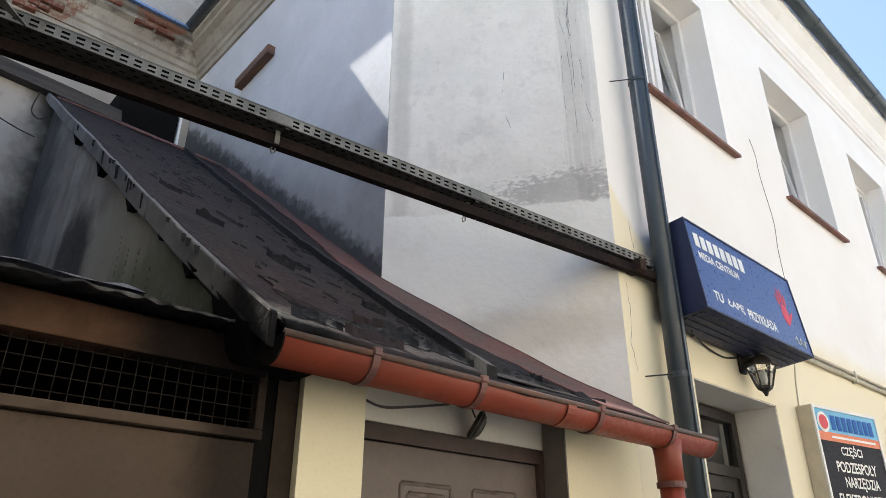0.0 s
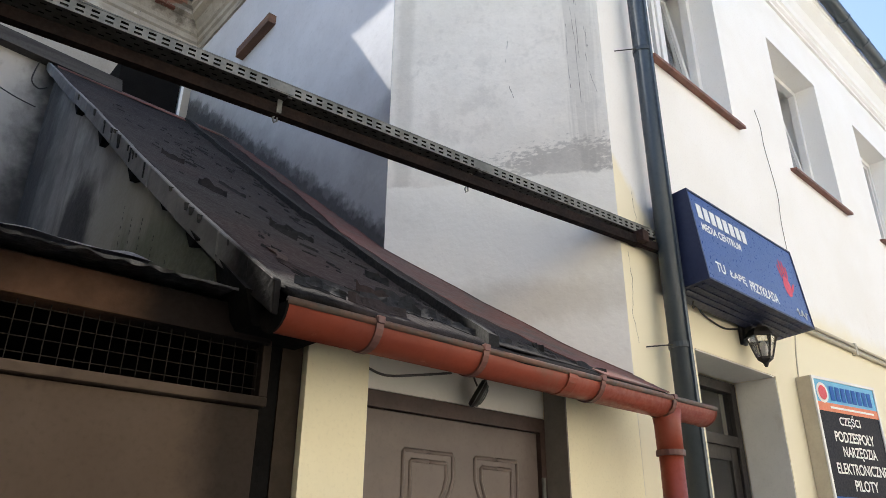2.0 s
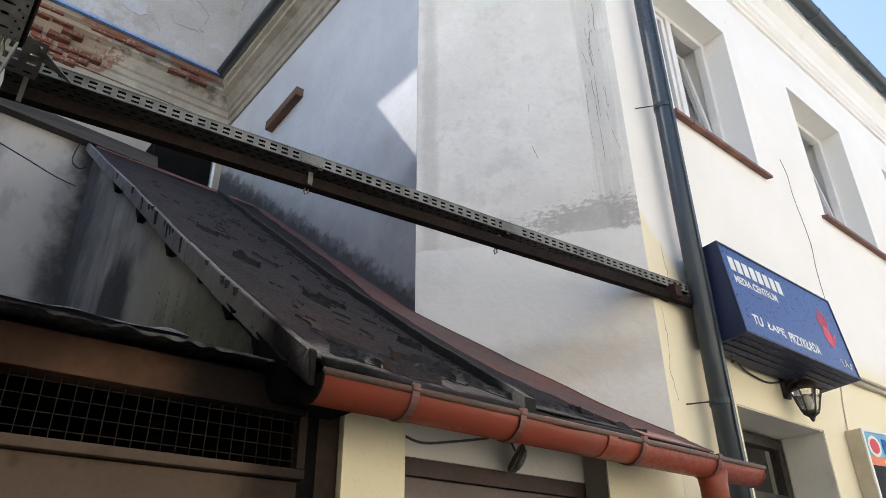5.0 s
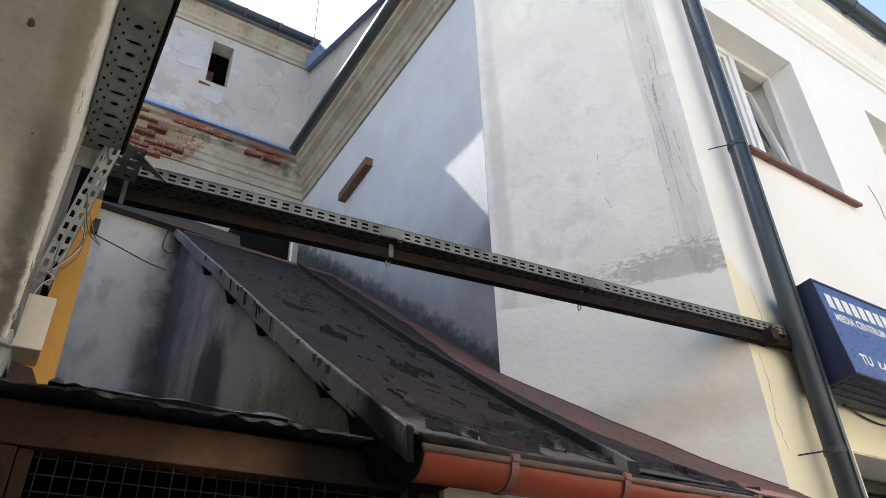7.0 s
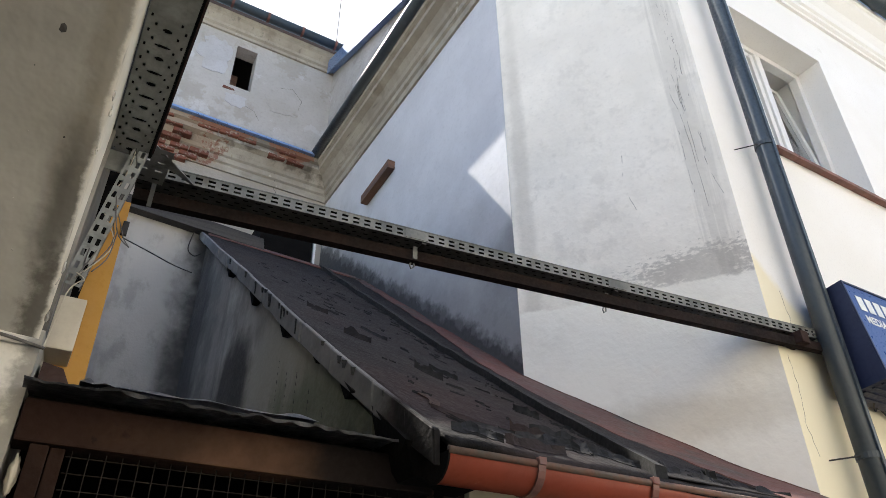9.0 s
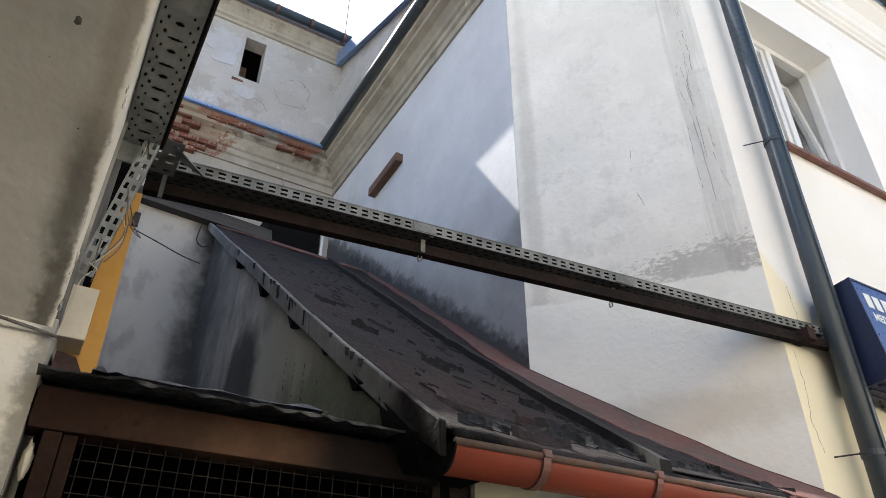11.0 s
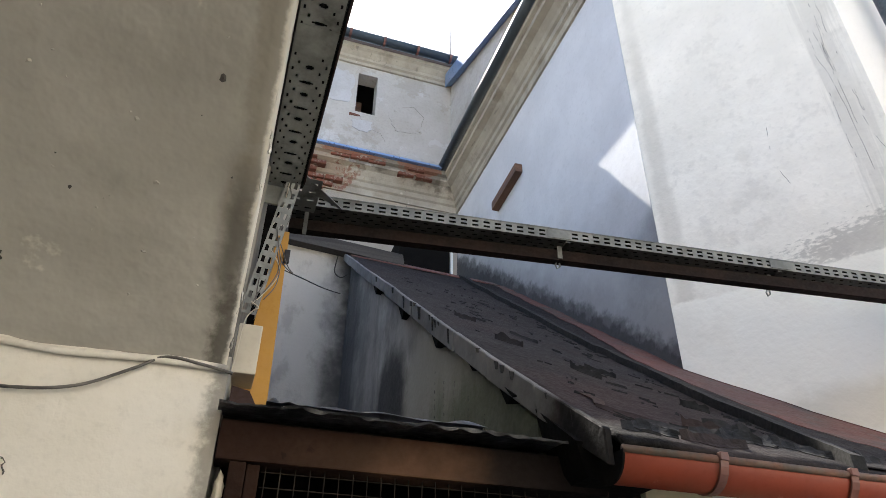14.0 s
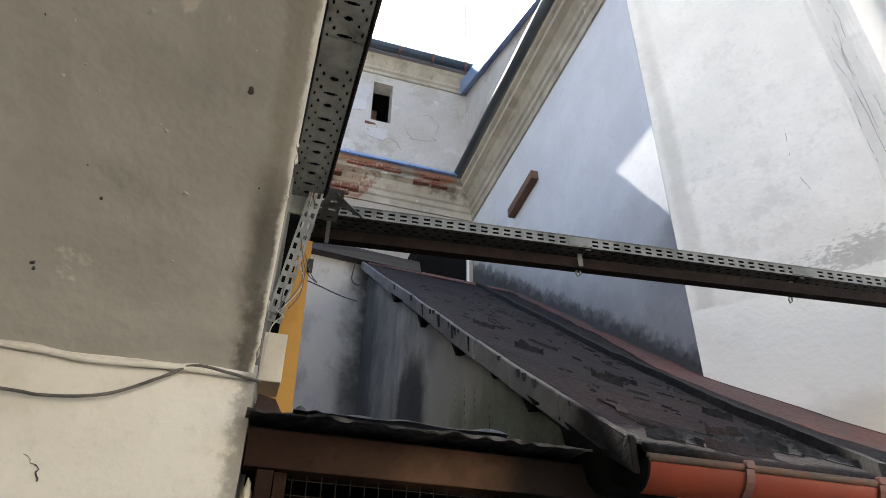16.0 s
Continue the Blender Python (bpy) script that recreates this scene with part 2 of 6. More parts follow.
M_VERGE = surf("pale_verge_board", (0.20, 0.20, 0.196), (0.13, 0.13, 0.127), 3.5, 0.85, 0.5, 40, spec=0.15,
               layers=(((0.055, 0.028, 0.02), (0.85, 1.68, 2.2, 0.2, 0.20, 0.25), 0.4, 9.0, 1.2, 0.8),
                       # boards turn near black towards the eaves end
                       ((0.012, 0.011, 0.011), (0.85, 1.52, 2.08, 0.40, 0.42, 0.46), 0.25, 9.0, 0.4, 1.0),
                       ((0.06, 0.06, 0.055), (*NOWHERE, -0.17), 0.05, 4.0, 1.0, 0.8, (1, 1, 0.3)),))
M_GUTTER_RED = surf("terracotta_plastic", (0.29, 0.052, 0.024), (0.24, 0.046, 0.024), 4.0, 0.5, 0.06, 50,
                    layers=(((0.16, 0.07, 0.045), (*NOWHERE, -0.17), 0.07, 6.0, 1.0, 0.6),
                            ((0.50, 0.2, 0.13), (*NOWHERE, -0.2), 0.04, 12.0, 1.0, 0.5)))
M_GUTTER_RIM = surf("dirty_gutter_rim", (0.10, 0.08, 0.065), (0.16, 0.08, 0.055), 12, 0.7, 0.3, 60)
M_BRACKET = surf("brown_gutter_bracket", (0.16, 0.06, 0.045), (0.10, 0.045, 0.04), 8, 0.55, 0.1, 60)
M_DARK_PIPE = surf("anthracite_blue_coated_metal", (0.034, 0.047, 0.058), (0.046, 0.058, 0.066), 3, 0.42, 0.05, 50)
M_GALV = surf("galvanised_steel", (0.21, 0.215, 0.205), (0.12, 0.125, 0.118), 9, 0.55, 0.15, 70, metal=0.4,
              layers=(((0.10, 0.09, 0.075), (*NOWHERE, -0.12), 0.08, 7.0, 1.0, 0.7),))
# paler copy of the steel, for the better-lit near tray
M_GALV_GREY = surf("lighter_galvanised_steel", (0.32, 0.33, 0.315), (0.20, 0.205, 0.195), 9, 0.6, 0.2, 70, metal=0.3,
                   layers=(((0.06, 0.055, 0.048), (*NOWHERE, -0.12), 0.08, 7.0, 1.0, 0.7),))
# darker copy of the steel: shade of down-facing floors put into colour
M_GALV_SHADED = surf("shaded_galvanised_steel", (0.075, 0.076, 0.07), (0.045, 0.043, 0.039), 9, 0.65, 0.2, 70, metal=0.3,
                    layers=(((0.035, 0.03, 0.026), (*NOWHERE, -0.10), 0.08, 7.0, 1.0, 0.7),))
M_BAR = surf("dark_rusty_bar_paint", (0.009, 0.006, 0.0055), (0.018, 0.010, 0.008), 7, 0.85, 0.3, 60, spec=0.2)
M_RUST = surf("rusty_painted_steel", (0.032, 0.016, 0.012), (0.046, 0.026, 0.020), 7, 0.85, 0.3, 60, spec=0.3)
M_BEAM = surf("rust_brown_beam_paint", (0.040, 0.015, 0.009), (0.058, 0.026, 0.016), 2.5, 0.85, 0.25, 50, spec=0.15,
              # lighter tan low in the middle of the beam
              layers=(((0.125, 0.070, 0.043), (0.52, 1.86, 2.11, 0.40, 0.4, 0.065), 0.5, 6.0, 1.6, 0.85),
                      ((0.02, 0.009, 0.006), (*NOWHERE, -0.19), 0.03, 14.0, 1.0, 0.8),
                      ((0.05, 0.02, 0.014), (*NOWHERE, -0.15), 0.03, 6.0, 1.0, 0.9),
                      # darker at the upper left, near black at the right end
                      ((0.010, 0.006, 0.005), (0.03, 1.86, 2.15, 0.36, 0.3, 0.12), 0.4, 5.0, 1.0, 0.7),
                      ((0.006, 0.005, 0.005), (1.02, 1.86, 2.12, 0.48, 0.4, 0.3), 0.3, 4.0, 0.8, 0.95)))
M_POST = surf("rust_brown_post_paint", (0.014, 0.007, 0.005), (0.024, 0.012, 0.008), 5, 0.85, 0.3, 50, spec=0.15,
              layers=(((0.014, 0.009, 0.007), (*NOWHERE, -0.10), 0.06, 9.0, 1.0, 0.8),))
M_JAMB = surf("dark_brown_render", (0.045, 0.034, 0.024), (0.028, 0.021, 0.016), 4, 0.9, 0.3, 50, spec=0.15)
M_REVEAL = surf("grey_white_reveal_paint", (0.74, 0.725, 0.68), (0.66, 0.645, 0.60), 2.5, 0.85, 0.1, 60,
                layers=(((0.50, 0.47, 0.41), (*NOWHERE, -0.16), 0.04, 5.0, 1.0, 0.4),))
M_REVEAL_DARK = surf("grey_brown_reveal", (0.20, 0.18, 0.155), (0.15, 0.135, 0.115), 3.5, 0.7, 0.1, 60)
M_GATE = surf("dusty_brown_gate_paint", (0.092, 0.066, 0.048), (0.110, 0.081, 0.061), 1.6, 0.75, 0.06, 60, spec=0.12,
              layers=(((0.04, 0.027, 0.02), (*NOWHERE, -0.14), 0.08, 4.0, 1.0, 0.6),
                      # near black towards the upper right corner of the gate
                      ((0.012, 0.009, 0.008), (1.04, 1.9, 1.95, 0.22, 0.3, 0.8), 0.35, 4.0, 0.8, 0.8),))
M_DOOR = surf("grey_brown_door_paint", (0.13, 0.102, 0.090), (0.165, 0.132, 0.116), 2.5, 0.42, 0.04, 60, spec=0.35,
              layers=(((0.12, 0.09, 0.075), (*NOWHERE, -0.12), 0.09, 3.0, 1.0, 0.6),))
M_DOOR_FRAME = surf("dark_brown_frame_paint", (0.05, 0.03, 0.024), (0.07, 0.042, 0.034), 5, 0.5, 0.1, 60)
M_MESH = surf("dull_mesh_wire", (0.012, 0.009, 0.008), (0.020, 0.015, 0.012), 9, 0.85, 0.1, 60, spec=0.2)
# near black; mostly stands in for unlit interiors and deep shade
M_NEAR_BLACK = surf("near_black", (0.004, 0.0037, 0.0034), (0.007, 0.0064, 0.006), 5, 0.95, 0.2, 60, spec=0.1)
M_SHEET = surf("crumpled_dark_sheet", (0.035, 0.036, 0.038), (0.12, 0.122, 0.128), 7, 0.42, 0.5, 40, metal=0.6,
               layers=(((0.012, 0.011, 0.010), (*NOWHERE, -0.08), 0.06, 11.0, 1.0, 0.7),))
M_WOOD = surf("grey_weathered_timber", (0.060, 0.055, 0.051), (0.030, 0.027, 0.025), 3, 0.85, 0.5, 50, stretch=(0.2, 1.2, 4.0))
M_WOOD_BROWN = surf("brown_timber", (0.16, 0.085, 0.055), (0.10, 0.055, 0.04), 4, 0.8, 0.5, 50, stretch=(1, 0.25, 4))
M_YELLOW = surf("ochre_yellow_paint", (0.46, 0.235, 0.035), (0.40, 0.20, 0.03), 4, 0.65, 0.1, 50,
                layers=(((0.3, 0.17, 0.05), (*NOWHERE, -0.2), 0.05, 5.0, 1.0, 0.6),))
# sky reflection on the flashing, put into its base colour
M_SKY_METAL = surf("sky_tinted_flashing", (0.20, 0.32, 0.56), (0.24, 0.36, 0.60), 4, 0.35, 0.05, 40, metal=0.5)
M_SIGN_BLUE = surf("navy_sign_face", (0.025, 0.058, 0.205), (0.029, 0.066, 0.23), 3, 0.35, 0.02, 40,
                   layers=(((0.05, 0.08, 0.20), (*NOWHERE, -0.24), 0.02, 5.0, 1.0, 0.25, (3, 1, 0.5)),))
M_SIGN_SIDE = surf("navy_sign_housing", (0.010, 0.016, 0.05), (0.014, 0.02, 0.06), 4, 0.5, 0.05, 40)
M_WHITE = surf("white_lettering", (0.78, 0.78, 0.76), (0.70, 0.70, 0.68), 10, 0.5, 0.0)
M_RED_PRINT = surf("red_print", (0.62, 0.03, 0.06), (0.55, 0.03, 0.06), 10, 0.5, 0.0)
M_SKY_PRINT = surf("light_blue_print", (0.10, 0.42, 0.68), (0.08, 0.36, 0.62), 10, 0.4, 0.0)
M_ORANGE = surf("orange_print", (0.70, 0.17, 0.06), (0.6, 0.14, 0.05), 10, 0.4, 0.0)
M_BLACK_PRINT = surf("blue_black_print", (0.006, 0.007, 0.016), (0.009, 0.010, 0.02), 8, 0.6, 0.0, spec=0.2)
M_BLUE_PRINT = surf("bright_blue_print", (0.012, 0.09, 0.36), (0.016, 0.11, 0.40), 8, 0.6, 0.0, spec=0.2)
M_PVC = surf("white_window_plastic", (0.76, 0.76, 0.75), (0.70, 0.70, 0.69), 6, 0.4, 0.02)
M_SILL = surf("brown_sill_tile", (0.21, 0.085, 0.06), (0.16, 0.07, 0.05), 8, 0.6, 0.15, 60)
M_LAMP = surf("black_cast_metal", (0.014, 0.012, 0.011), (0.025, 0.02, 0.016), 10, 0.55, 0.2, 60)
M_WIRE = surf("grey_cable", (0.07, 0.065, 0.06), (0.14, 0.13, 0.12), 12, 0.6, 0.0)
M_CONDUIT = surf("cream_conduit", (0.55, 0.50, 0.40), (0.48, 0.43, 0.34), 8, 0.6, 0.05)
M_CURTAIN = surf("pale_curtain", (0.62, 0.61, 0.58), (0.55, 0.54, 0.5), 3, 0.9, 0.1, stretch=(8, 1, 0.3))
# darkness of unlit rooms, put into the colour of their walls
M_UNLIT_ROOM = surf("unlit_room_dark", (0.06, 0.055, 0.05), (0.05, 0.045, 0.04), 3, 0.9, 0.0)
M_ASPHALT = surf("asphalt", (0.06, 0.06, 0.06), (0.045, 0.045, 0.045), 2, 0.9, 0.3, 90)
M_PAVING = surf("paving_grey", (0.36, 0.35, 0.325), (0.30, 0.29, 0.27), 2, 0.9, 0.3, 60)
M_OPPOSITE = surf("pale_house_render", (0.74, 0.70, 0.61), (0.68, 0.64, 0.55), 0.7, 0.9, 0.1, 30)
M_ROOF_TILE = surf("brown_roof_sheet", (0.16, 0.07, 0.05), (0.12, 0.06, 0.045), 2, 0.7, 0.2, 30)


def glass_material(name, colour, rough, alpha):
    m = bpy.data.materials.new(name)
    m.use_nodes = True
    b = m.node_tree.nodes["Principled BSDF"]
    b.inputs["Base Color"].default_value = (*colour, 1)
    b.inputs["Roughness"].default_value = rough
    b.inputs["Transmission Weight"].default_value = alpha
    b.inputs["IOR"].default_value = 1.45
    return m


M_GLASS = glass_material("window_glass", (0.92, 0.95, 0.96), 0.02, 1.0)
M_LAMP_GLASS = glass_material("lantern_glass", (0.9, 0.9, 0.86), 0.12, 0.9)


# ---- helpers for building ----
def part(name, bm, material, parent=None, label="", smooth=False):
    me = bpy.data.meshes.new(name)
    bmesh.ops.recalc_face_normals(bm, faces=bm.faces)
    bm.to_mesh(me)
    bm.free()
    me.materials.append(material)
    if smooth:
        for p in me.polygons:
            p.use_smooth = True
    ob = new(name, me)
    if parent:
        ob.parent = parent
    if label:
        ob["label"] = label
    return ob


def thing(name, label, category, group="", kind=""):
    return tagged(new(name), label, category, group, kind)


def box(bm, x0, x1, y0, y1, z0, z1, bevel=0.0):
    vs = [bm.verts.new((x, y, z)) for x in (x0, x1) for y in (y0, y1) for z in (z0, z1)]
    fs = [bm.faces.new([vs[i] for i in f]) for f in ((0, 1, 3, 2), (4, 6, 7, 5), (0, 4, 5, 1), (2, 3, 7, 6), (0, 2, 6, 4), (1, 5, 7, 3))]
    if bevel:
        es = {e for f in fs for e in f.edges}
        bmesh.ops.bevel(bm, geom=list(es), offset=bevel, segments=2, affect="EDGES", profile=0.6)
    return bm


def boxed(x0, x1, y0, y1, z0, z1, bevel=0.0):
    return box(bmesh.new(), x0, x1, y0, y1, z0, z1, bevel)


def hexa(bm, pts):
    """Eight corners: four of one side, then the four across from them."""
    vs = [bm.verts.new(p) for p in pts]
    for f in ((0, 1, 2, 3), (7, 6, 5, 4), (0, 4, 5, 1), (1, 5, 6, 2), (2, 6, 7, 3), (3, 7, 4, 0)):
        bm.faces.new([vs[i] for i in f])
    return bm


def slab(bm, a, b, depth, z0, z1):
    """An upright wall from plan point a to b, depth metres thick to the left of the way."""
    a, b = Vector((*a, 0)), Vector((*b, 0))
    d = (b - a).normalized()
    n = Vector((-d.y, d.x, 0)) * depth
    return hexa(bm, [(p.x, p.y, z) for z in (z0, z1) for p in (a, b, b + n, a + n)])


def extrude_profile(bm, profile, a, b, right):
    """Sweeps a closed profile (out, up) from a to b; out is measured along right."""
    a, b, right = Vector(a), Vector(b), Vector(right)
    ra = [bm.verts.new(a + right * o + Vector((0, 0, u))) for o, u in profile]
    rb = [bm.verts.new(b + right * o + Vector((0, 0, u))) for o, u in profile]
    n = len(profile)
    for i in range(n):
        j = (i + 1) % n
        bm.faces.new((ra[i], ra[j], rb[j], rb[i]))
    bm.faces.new(ra[::-1])
    bm.faces.new(rb)
    return bm


def tube(bm, pts, r, sides=8, caps=True):
    pts = [Vector(p) for p in pts]
    rings = []
    for i, p in enumerate(pts):
        d = (pts[min(i + 1, len(pts) - 1)] - pts[max(i - 1, 0)]).normalized()
        u = d.orthogonal().normalized() if not rings else (prev - d * prev.dot(d)).normalized()
        prev = u
        w = d.cross(u)
        rr = r[i] if isinstance(r, (list, tuple)) else r
        rings.append([bm.verts.new(p + (u * math.cos(k * 2 * math.pi / sides) + w * math.sin(k * 2 * math.pi / sides)) * rr) for k in range(sides)])
    for a, b in zip(rings, rings[1:]):
        for k in range(sides):
            bm.faces.new((a[k], a[(k + 1) % sides], b[(k + 1) % sides], b[k]))
    if caps:
        bm.faces.new(rings[0][::-1])
        bm.faces.new(rings[-1])
    return bm


def wire(name, pts, r, material, label, category="cable", steps=6):
    """A slack cable through a few points, smoothed."""
    P = [Vector(p) for p in pts]
    out = []
    for i in range(len(P) - 1):
        p0, p1, p2, p3 = P[max(i - 1, 0)], P[i], P[i + 1], P[min(i + 2, len(P) - 1)]
        for k in range(steps):
            t = k / steps
            out.append(0.5 * ((2 * p1) + (p2 - p0) * t + (2 * p0 - 5 * p1 + 4 * p2 - p3) * t * t + (3 * p1 - p0 - 3 * p2 + p3) * t ** 3))
    out.append(P[-1])
    return tagged(part(name, tube(bmesh.new(), out, r, 5), material, smooth=True), label, category)


def perforated(bm, origin, along, across, length, width, cols, thick, rows):
    """A punched plate: rows of (v0, v1, u0, u1) slots inside every cell, as fractions of the width and of the cell."""
    origin, along, across = Vector(origin), Vector(along).normalized(), Vector(across).normalized()
    nrm = along.cross(across) * thick
    cell = length / cols
    vb = sorted({0.0, 1.0, *[v for r in rows for v in r[:2]]})
    cache = {}

    def vert(u, v, s):
        key = (round(u, 5), round(v, 5), s)
        if key not in cache:
            cache[key] = bm.verts.new(origin + along * u + across * v * width + nrm * s)
        return cache[key]

    for c in range(cols):
        for v0, v1 in zip(vb, vb[1:]):
            hole = [r for r in rows if r[0] <= v0 + 1e-6 and r[1] >= v1 - 1e-6]
            spans, at = [], 0.0
            for r in sorted(hole, key=lambda q: q[2]):
                spans.append((at, r[2]))
                at = r[3]
            spans.append((at, 1.0))
            for a, b in spans:
                ua, ub = (c + a) * cell, (c + b) * cell
                for s in (0, 1):
                    bm.faces.new([vert(ua, v0, s), vert(ub, v0, s), vert(ub, v1, s), vert(ua, v1, s)])
    return bm


def uneven(bm, amount, scale, axis):
    for v in bm.verts:
        v.co += Vector(axis) * (noise.noise(v.co * scale) * amount)


def grid_wall(bm, fn, nu, nv):
    vs = [[bm.verts.new(fn(i / nu, j / nv)) for j in range(nv + 1)] for i in range(nu + 1)]
    for i in range(nu):
        for j in range(nv):
            bm.faces.new((vs[i][j], vs[i + 1][j], vs[i + 1][j + 1], vs[i][j + 1]))
    return vs


def holed_wall(bm, x0, x1, y0, y1, z0, z1, holes):
    """A wall along x from y0 (front) to y1, with openings (x0, x1, z0, z1) right through it."""
    xs = sorted({x0, x1, *[v for h in holes for v in h[:2]]})
    zs = sorted({z0, z1, *[v for h in holes for v in h[2:]]})
    cache = {}

    def vert(x, y, z):
        if (x, y, z) not in cache:
            cache[(x, y, z)] = bm.verts.new((x, y, z))
        return cache[(x, y, z)]

    def solid(i, j):
        if not (0 <= i < len(xs) - 1 and 0 <= j < len(zs) - 1):
            return False
        mx, mz = (xs[i] + xs[i + 1]) / 2, (zs[j] + zs[j + 1]) / 2
        return not any(h[0] < mx < h[1] and h[2] < mz < h[3] for h in holes)

    for i in range(len(xs) - 1):
        for j in range(len(zs) - 1):
            if not solid(i, j):
                continue
            a, b, c, d = xs[i], xs[i + 1], zs[j], zs[j + 1]
            for y in (y0, y1):
                bm.faces.new([vert(a, y, c), vert(b, y, c), vert(b, y, d), vert(a, y, d)])
            for di, dj, p, q in ((-1, 0, (a, c), (a, d)), (1, 0, (b, c), (b, d)), (0, -1, (a, c), (b, c)), (0, 1, (a, d), (b, d))):
                if not solid(i + di, j + dj):
                    bm.faces.new([vert(p[0], y0, p[1]), vert(q[0], y0, q[1]), vert(q[0], y1, q[1]), vert(p[0], y1, p[1])])
    return bm


def setting(name, bm, material, label, smooth=False):
    return tagged(part(name, bm, material, smooth=smooth), label, "", "", "structure")


# ---- plan ----
FRONT = 1.90          # the street line of the house, the shed and the gate
SIDE_X = 2.35         # the yard side of the house
CORNER_B = (3.04, 1.90)
CORNER_E = (2.35, 3.11)
REAR = 7.0            # the rear building
EAVE = 7.38

# ---- ground ----
bm = bmesh.new()
grid_wall(bm, lambda u, v: (-400 + 800 * u, -400 + 800 * v, 0), 8, 8)
setting("ground", bm, M_ASPHALT, "grey asphalt street running past the houses")
setting("pavement", boxed(-6, 14, 0.75, 1.86, 0.0, 0.12, 0.01), M_PAVING, "grey pavement along the house fronts")

# ---- the white house ----
WINDOWS = [(3.70 + 2.27 * i, 4.84 + 2.29 * i) for i in range(5)]
WIN_Z = (4.63, 6.12)
DOOR_OPEN = (3.70, 4.76, 0.12, 2.58)
setting("wall_front", holed_wall(bmesh.new(), 3.04, 15.0, FRONT, FRONT + 0.42, 0.0, EAVE,
        [(a, b, *WIN_Z) for a, b in WINDOWS] + [DOOR_OPEN]), M_FACADE, "white and pale yellow painted house front with window openings")
setting("wall_corner", slab(bmesh.new(), CORNER_E, CORNER_B, 0.35, 0.0, EAVE), M_GREY_WALL, "slanting corner wall with patched grey and white render")
setting("wall_side", boxed(SIDE_X, SIDE_X + 0.35, 3.115, REAR, 0.0, EAVE), M_SIDE_WALL, "bluish white yard wall with dark damp stains at the foot, shadow painted in by its corner")

FRONT_PROFILE = [(0, 0), (0.025, 0), (0.025, 0.04), (0.05, 0.055), (0.05, 0.10), (0.07, 0.115), (0.075, 0.20), (0.11, 0.30), (0.19, 0.37), (0.20, 0.42), (0.22, 0.43), (0.22, 0.50), (0, 0.50)]
setting("trim_front_cornice", extrude_profile(bmesh.new(), FRONT_PROFILE, (3.0, FRONT, 6.70), (15, FRONT, 6.70), (0, -1, 0)), M_FACADE, "white moulded cornice under the street eaves")
SIDE_PROFILE = [(0, -0.06), (0.025, -0.06), (0.025, 0.03), (0.05, 0.05), (0.05, 0.12), (0.075, 0.14), (0.09, 0.18), (0.14, 0.25), (0.21, 0.28), (0.21, 0.34), (0.25, 0.36), (0.25, 0.42), (0, 0.42)]
setting("trim_side_cornice", extrude_profile(bmesh.new(), SIDE_PROFILE, (SIDE_X, 2.6, 6.98), (SIDE_X, REAR - 0.003, 6.98), (-1, 0, 0)), M_CORNICE, "weathered grey moulded cornice under the yard eaves")
setting("trim_rear_cornice", extrude_profile(bmesh.new(), SIDE_PROFILE, (-3, REAR, 6.98), (SIDE_X - 0.003, REAR, 6.977), (0, -1, 0)), M_CORNICE_BARE, "weathered moulded cornice of the rear building with bare bricks")

roof = thing("house_roof", "brown sheet roof of the white house with dark gutters", "roof", kind="structure")
bm = bmesh.new()
hexa(bm, [(2.08, 2.6, 7.44), (2.08, 6.96, 7.44), (5.2, 6.96, 9.2), (5.2, 4.6, 9.2), (2.08, 2.6, 7.50), (2.08, 6.96, 7.50), (5.2, 6.96, 9.26), (5.2, 4.6, 9.26)])
part("roof_slope", bm, M_ROOF_TILE, roof)
bm = bmesh.new()
hexa(bm, [(2.9, 1.70, 7.22), (15, 1.70, 7.22), (15, 5.5, 9.3), (2.9, 5.5, 9.3), (2.9, 1.70, 7.28), (15, 1.70, 7.28), (15, 5.5, 9.36), (2.9, 5.5, 9.36)])
part("roof_slope", bm, M_ROOF_TILE, roof)


def half_gutter(bm, a, b, r, sides=10, thick=0.006, rim=0.0, down=1.0):
    """An open half-round gutter from a to b (rim line), with a thickness."""
    a, b = Vector(a), Vector(b)
    d = (b - a).normalized()
    out = d.cross(Vector((0, 0, 1)))
    rings = []
    for p in (a, b):
        outer = [bm.verts.new(p + out * math.cos(math.pi * k / sides) * r - Vector((0, 0, 1)) * math.sin(math.pi * k / sides) * r * down) for k in range(sides + 1)]
        inner = [bm.verts.new(p + out * math.cos(math.pi * k / sides) * (r - thick) - Vector((0, 0, 1)) * math.sin(math.pi * k / sides) * (r - thick) * down) for k in range(sides + 1)]
        rings.append(outer + inner[::-1])
    n = len(rings[0])
    for k in range(n):
        bm.faces.new((rings[0][k], rings[0][(k + 1) % n], rings[1][(k + 1) % n], rings[1][k]))
    for ring in rings:
        for k in range(sides):
            bm.faces.new((ring[k], ring[k + 1], ring[n - 2 - k], ring[n - 1 - k]))
    return bm


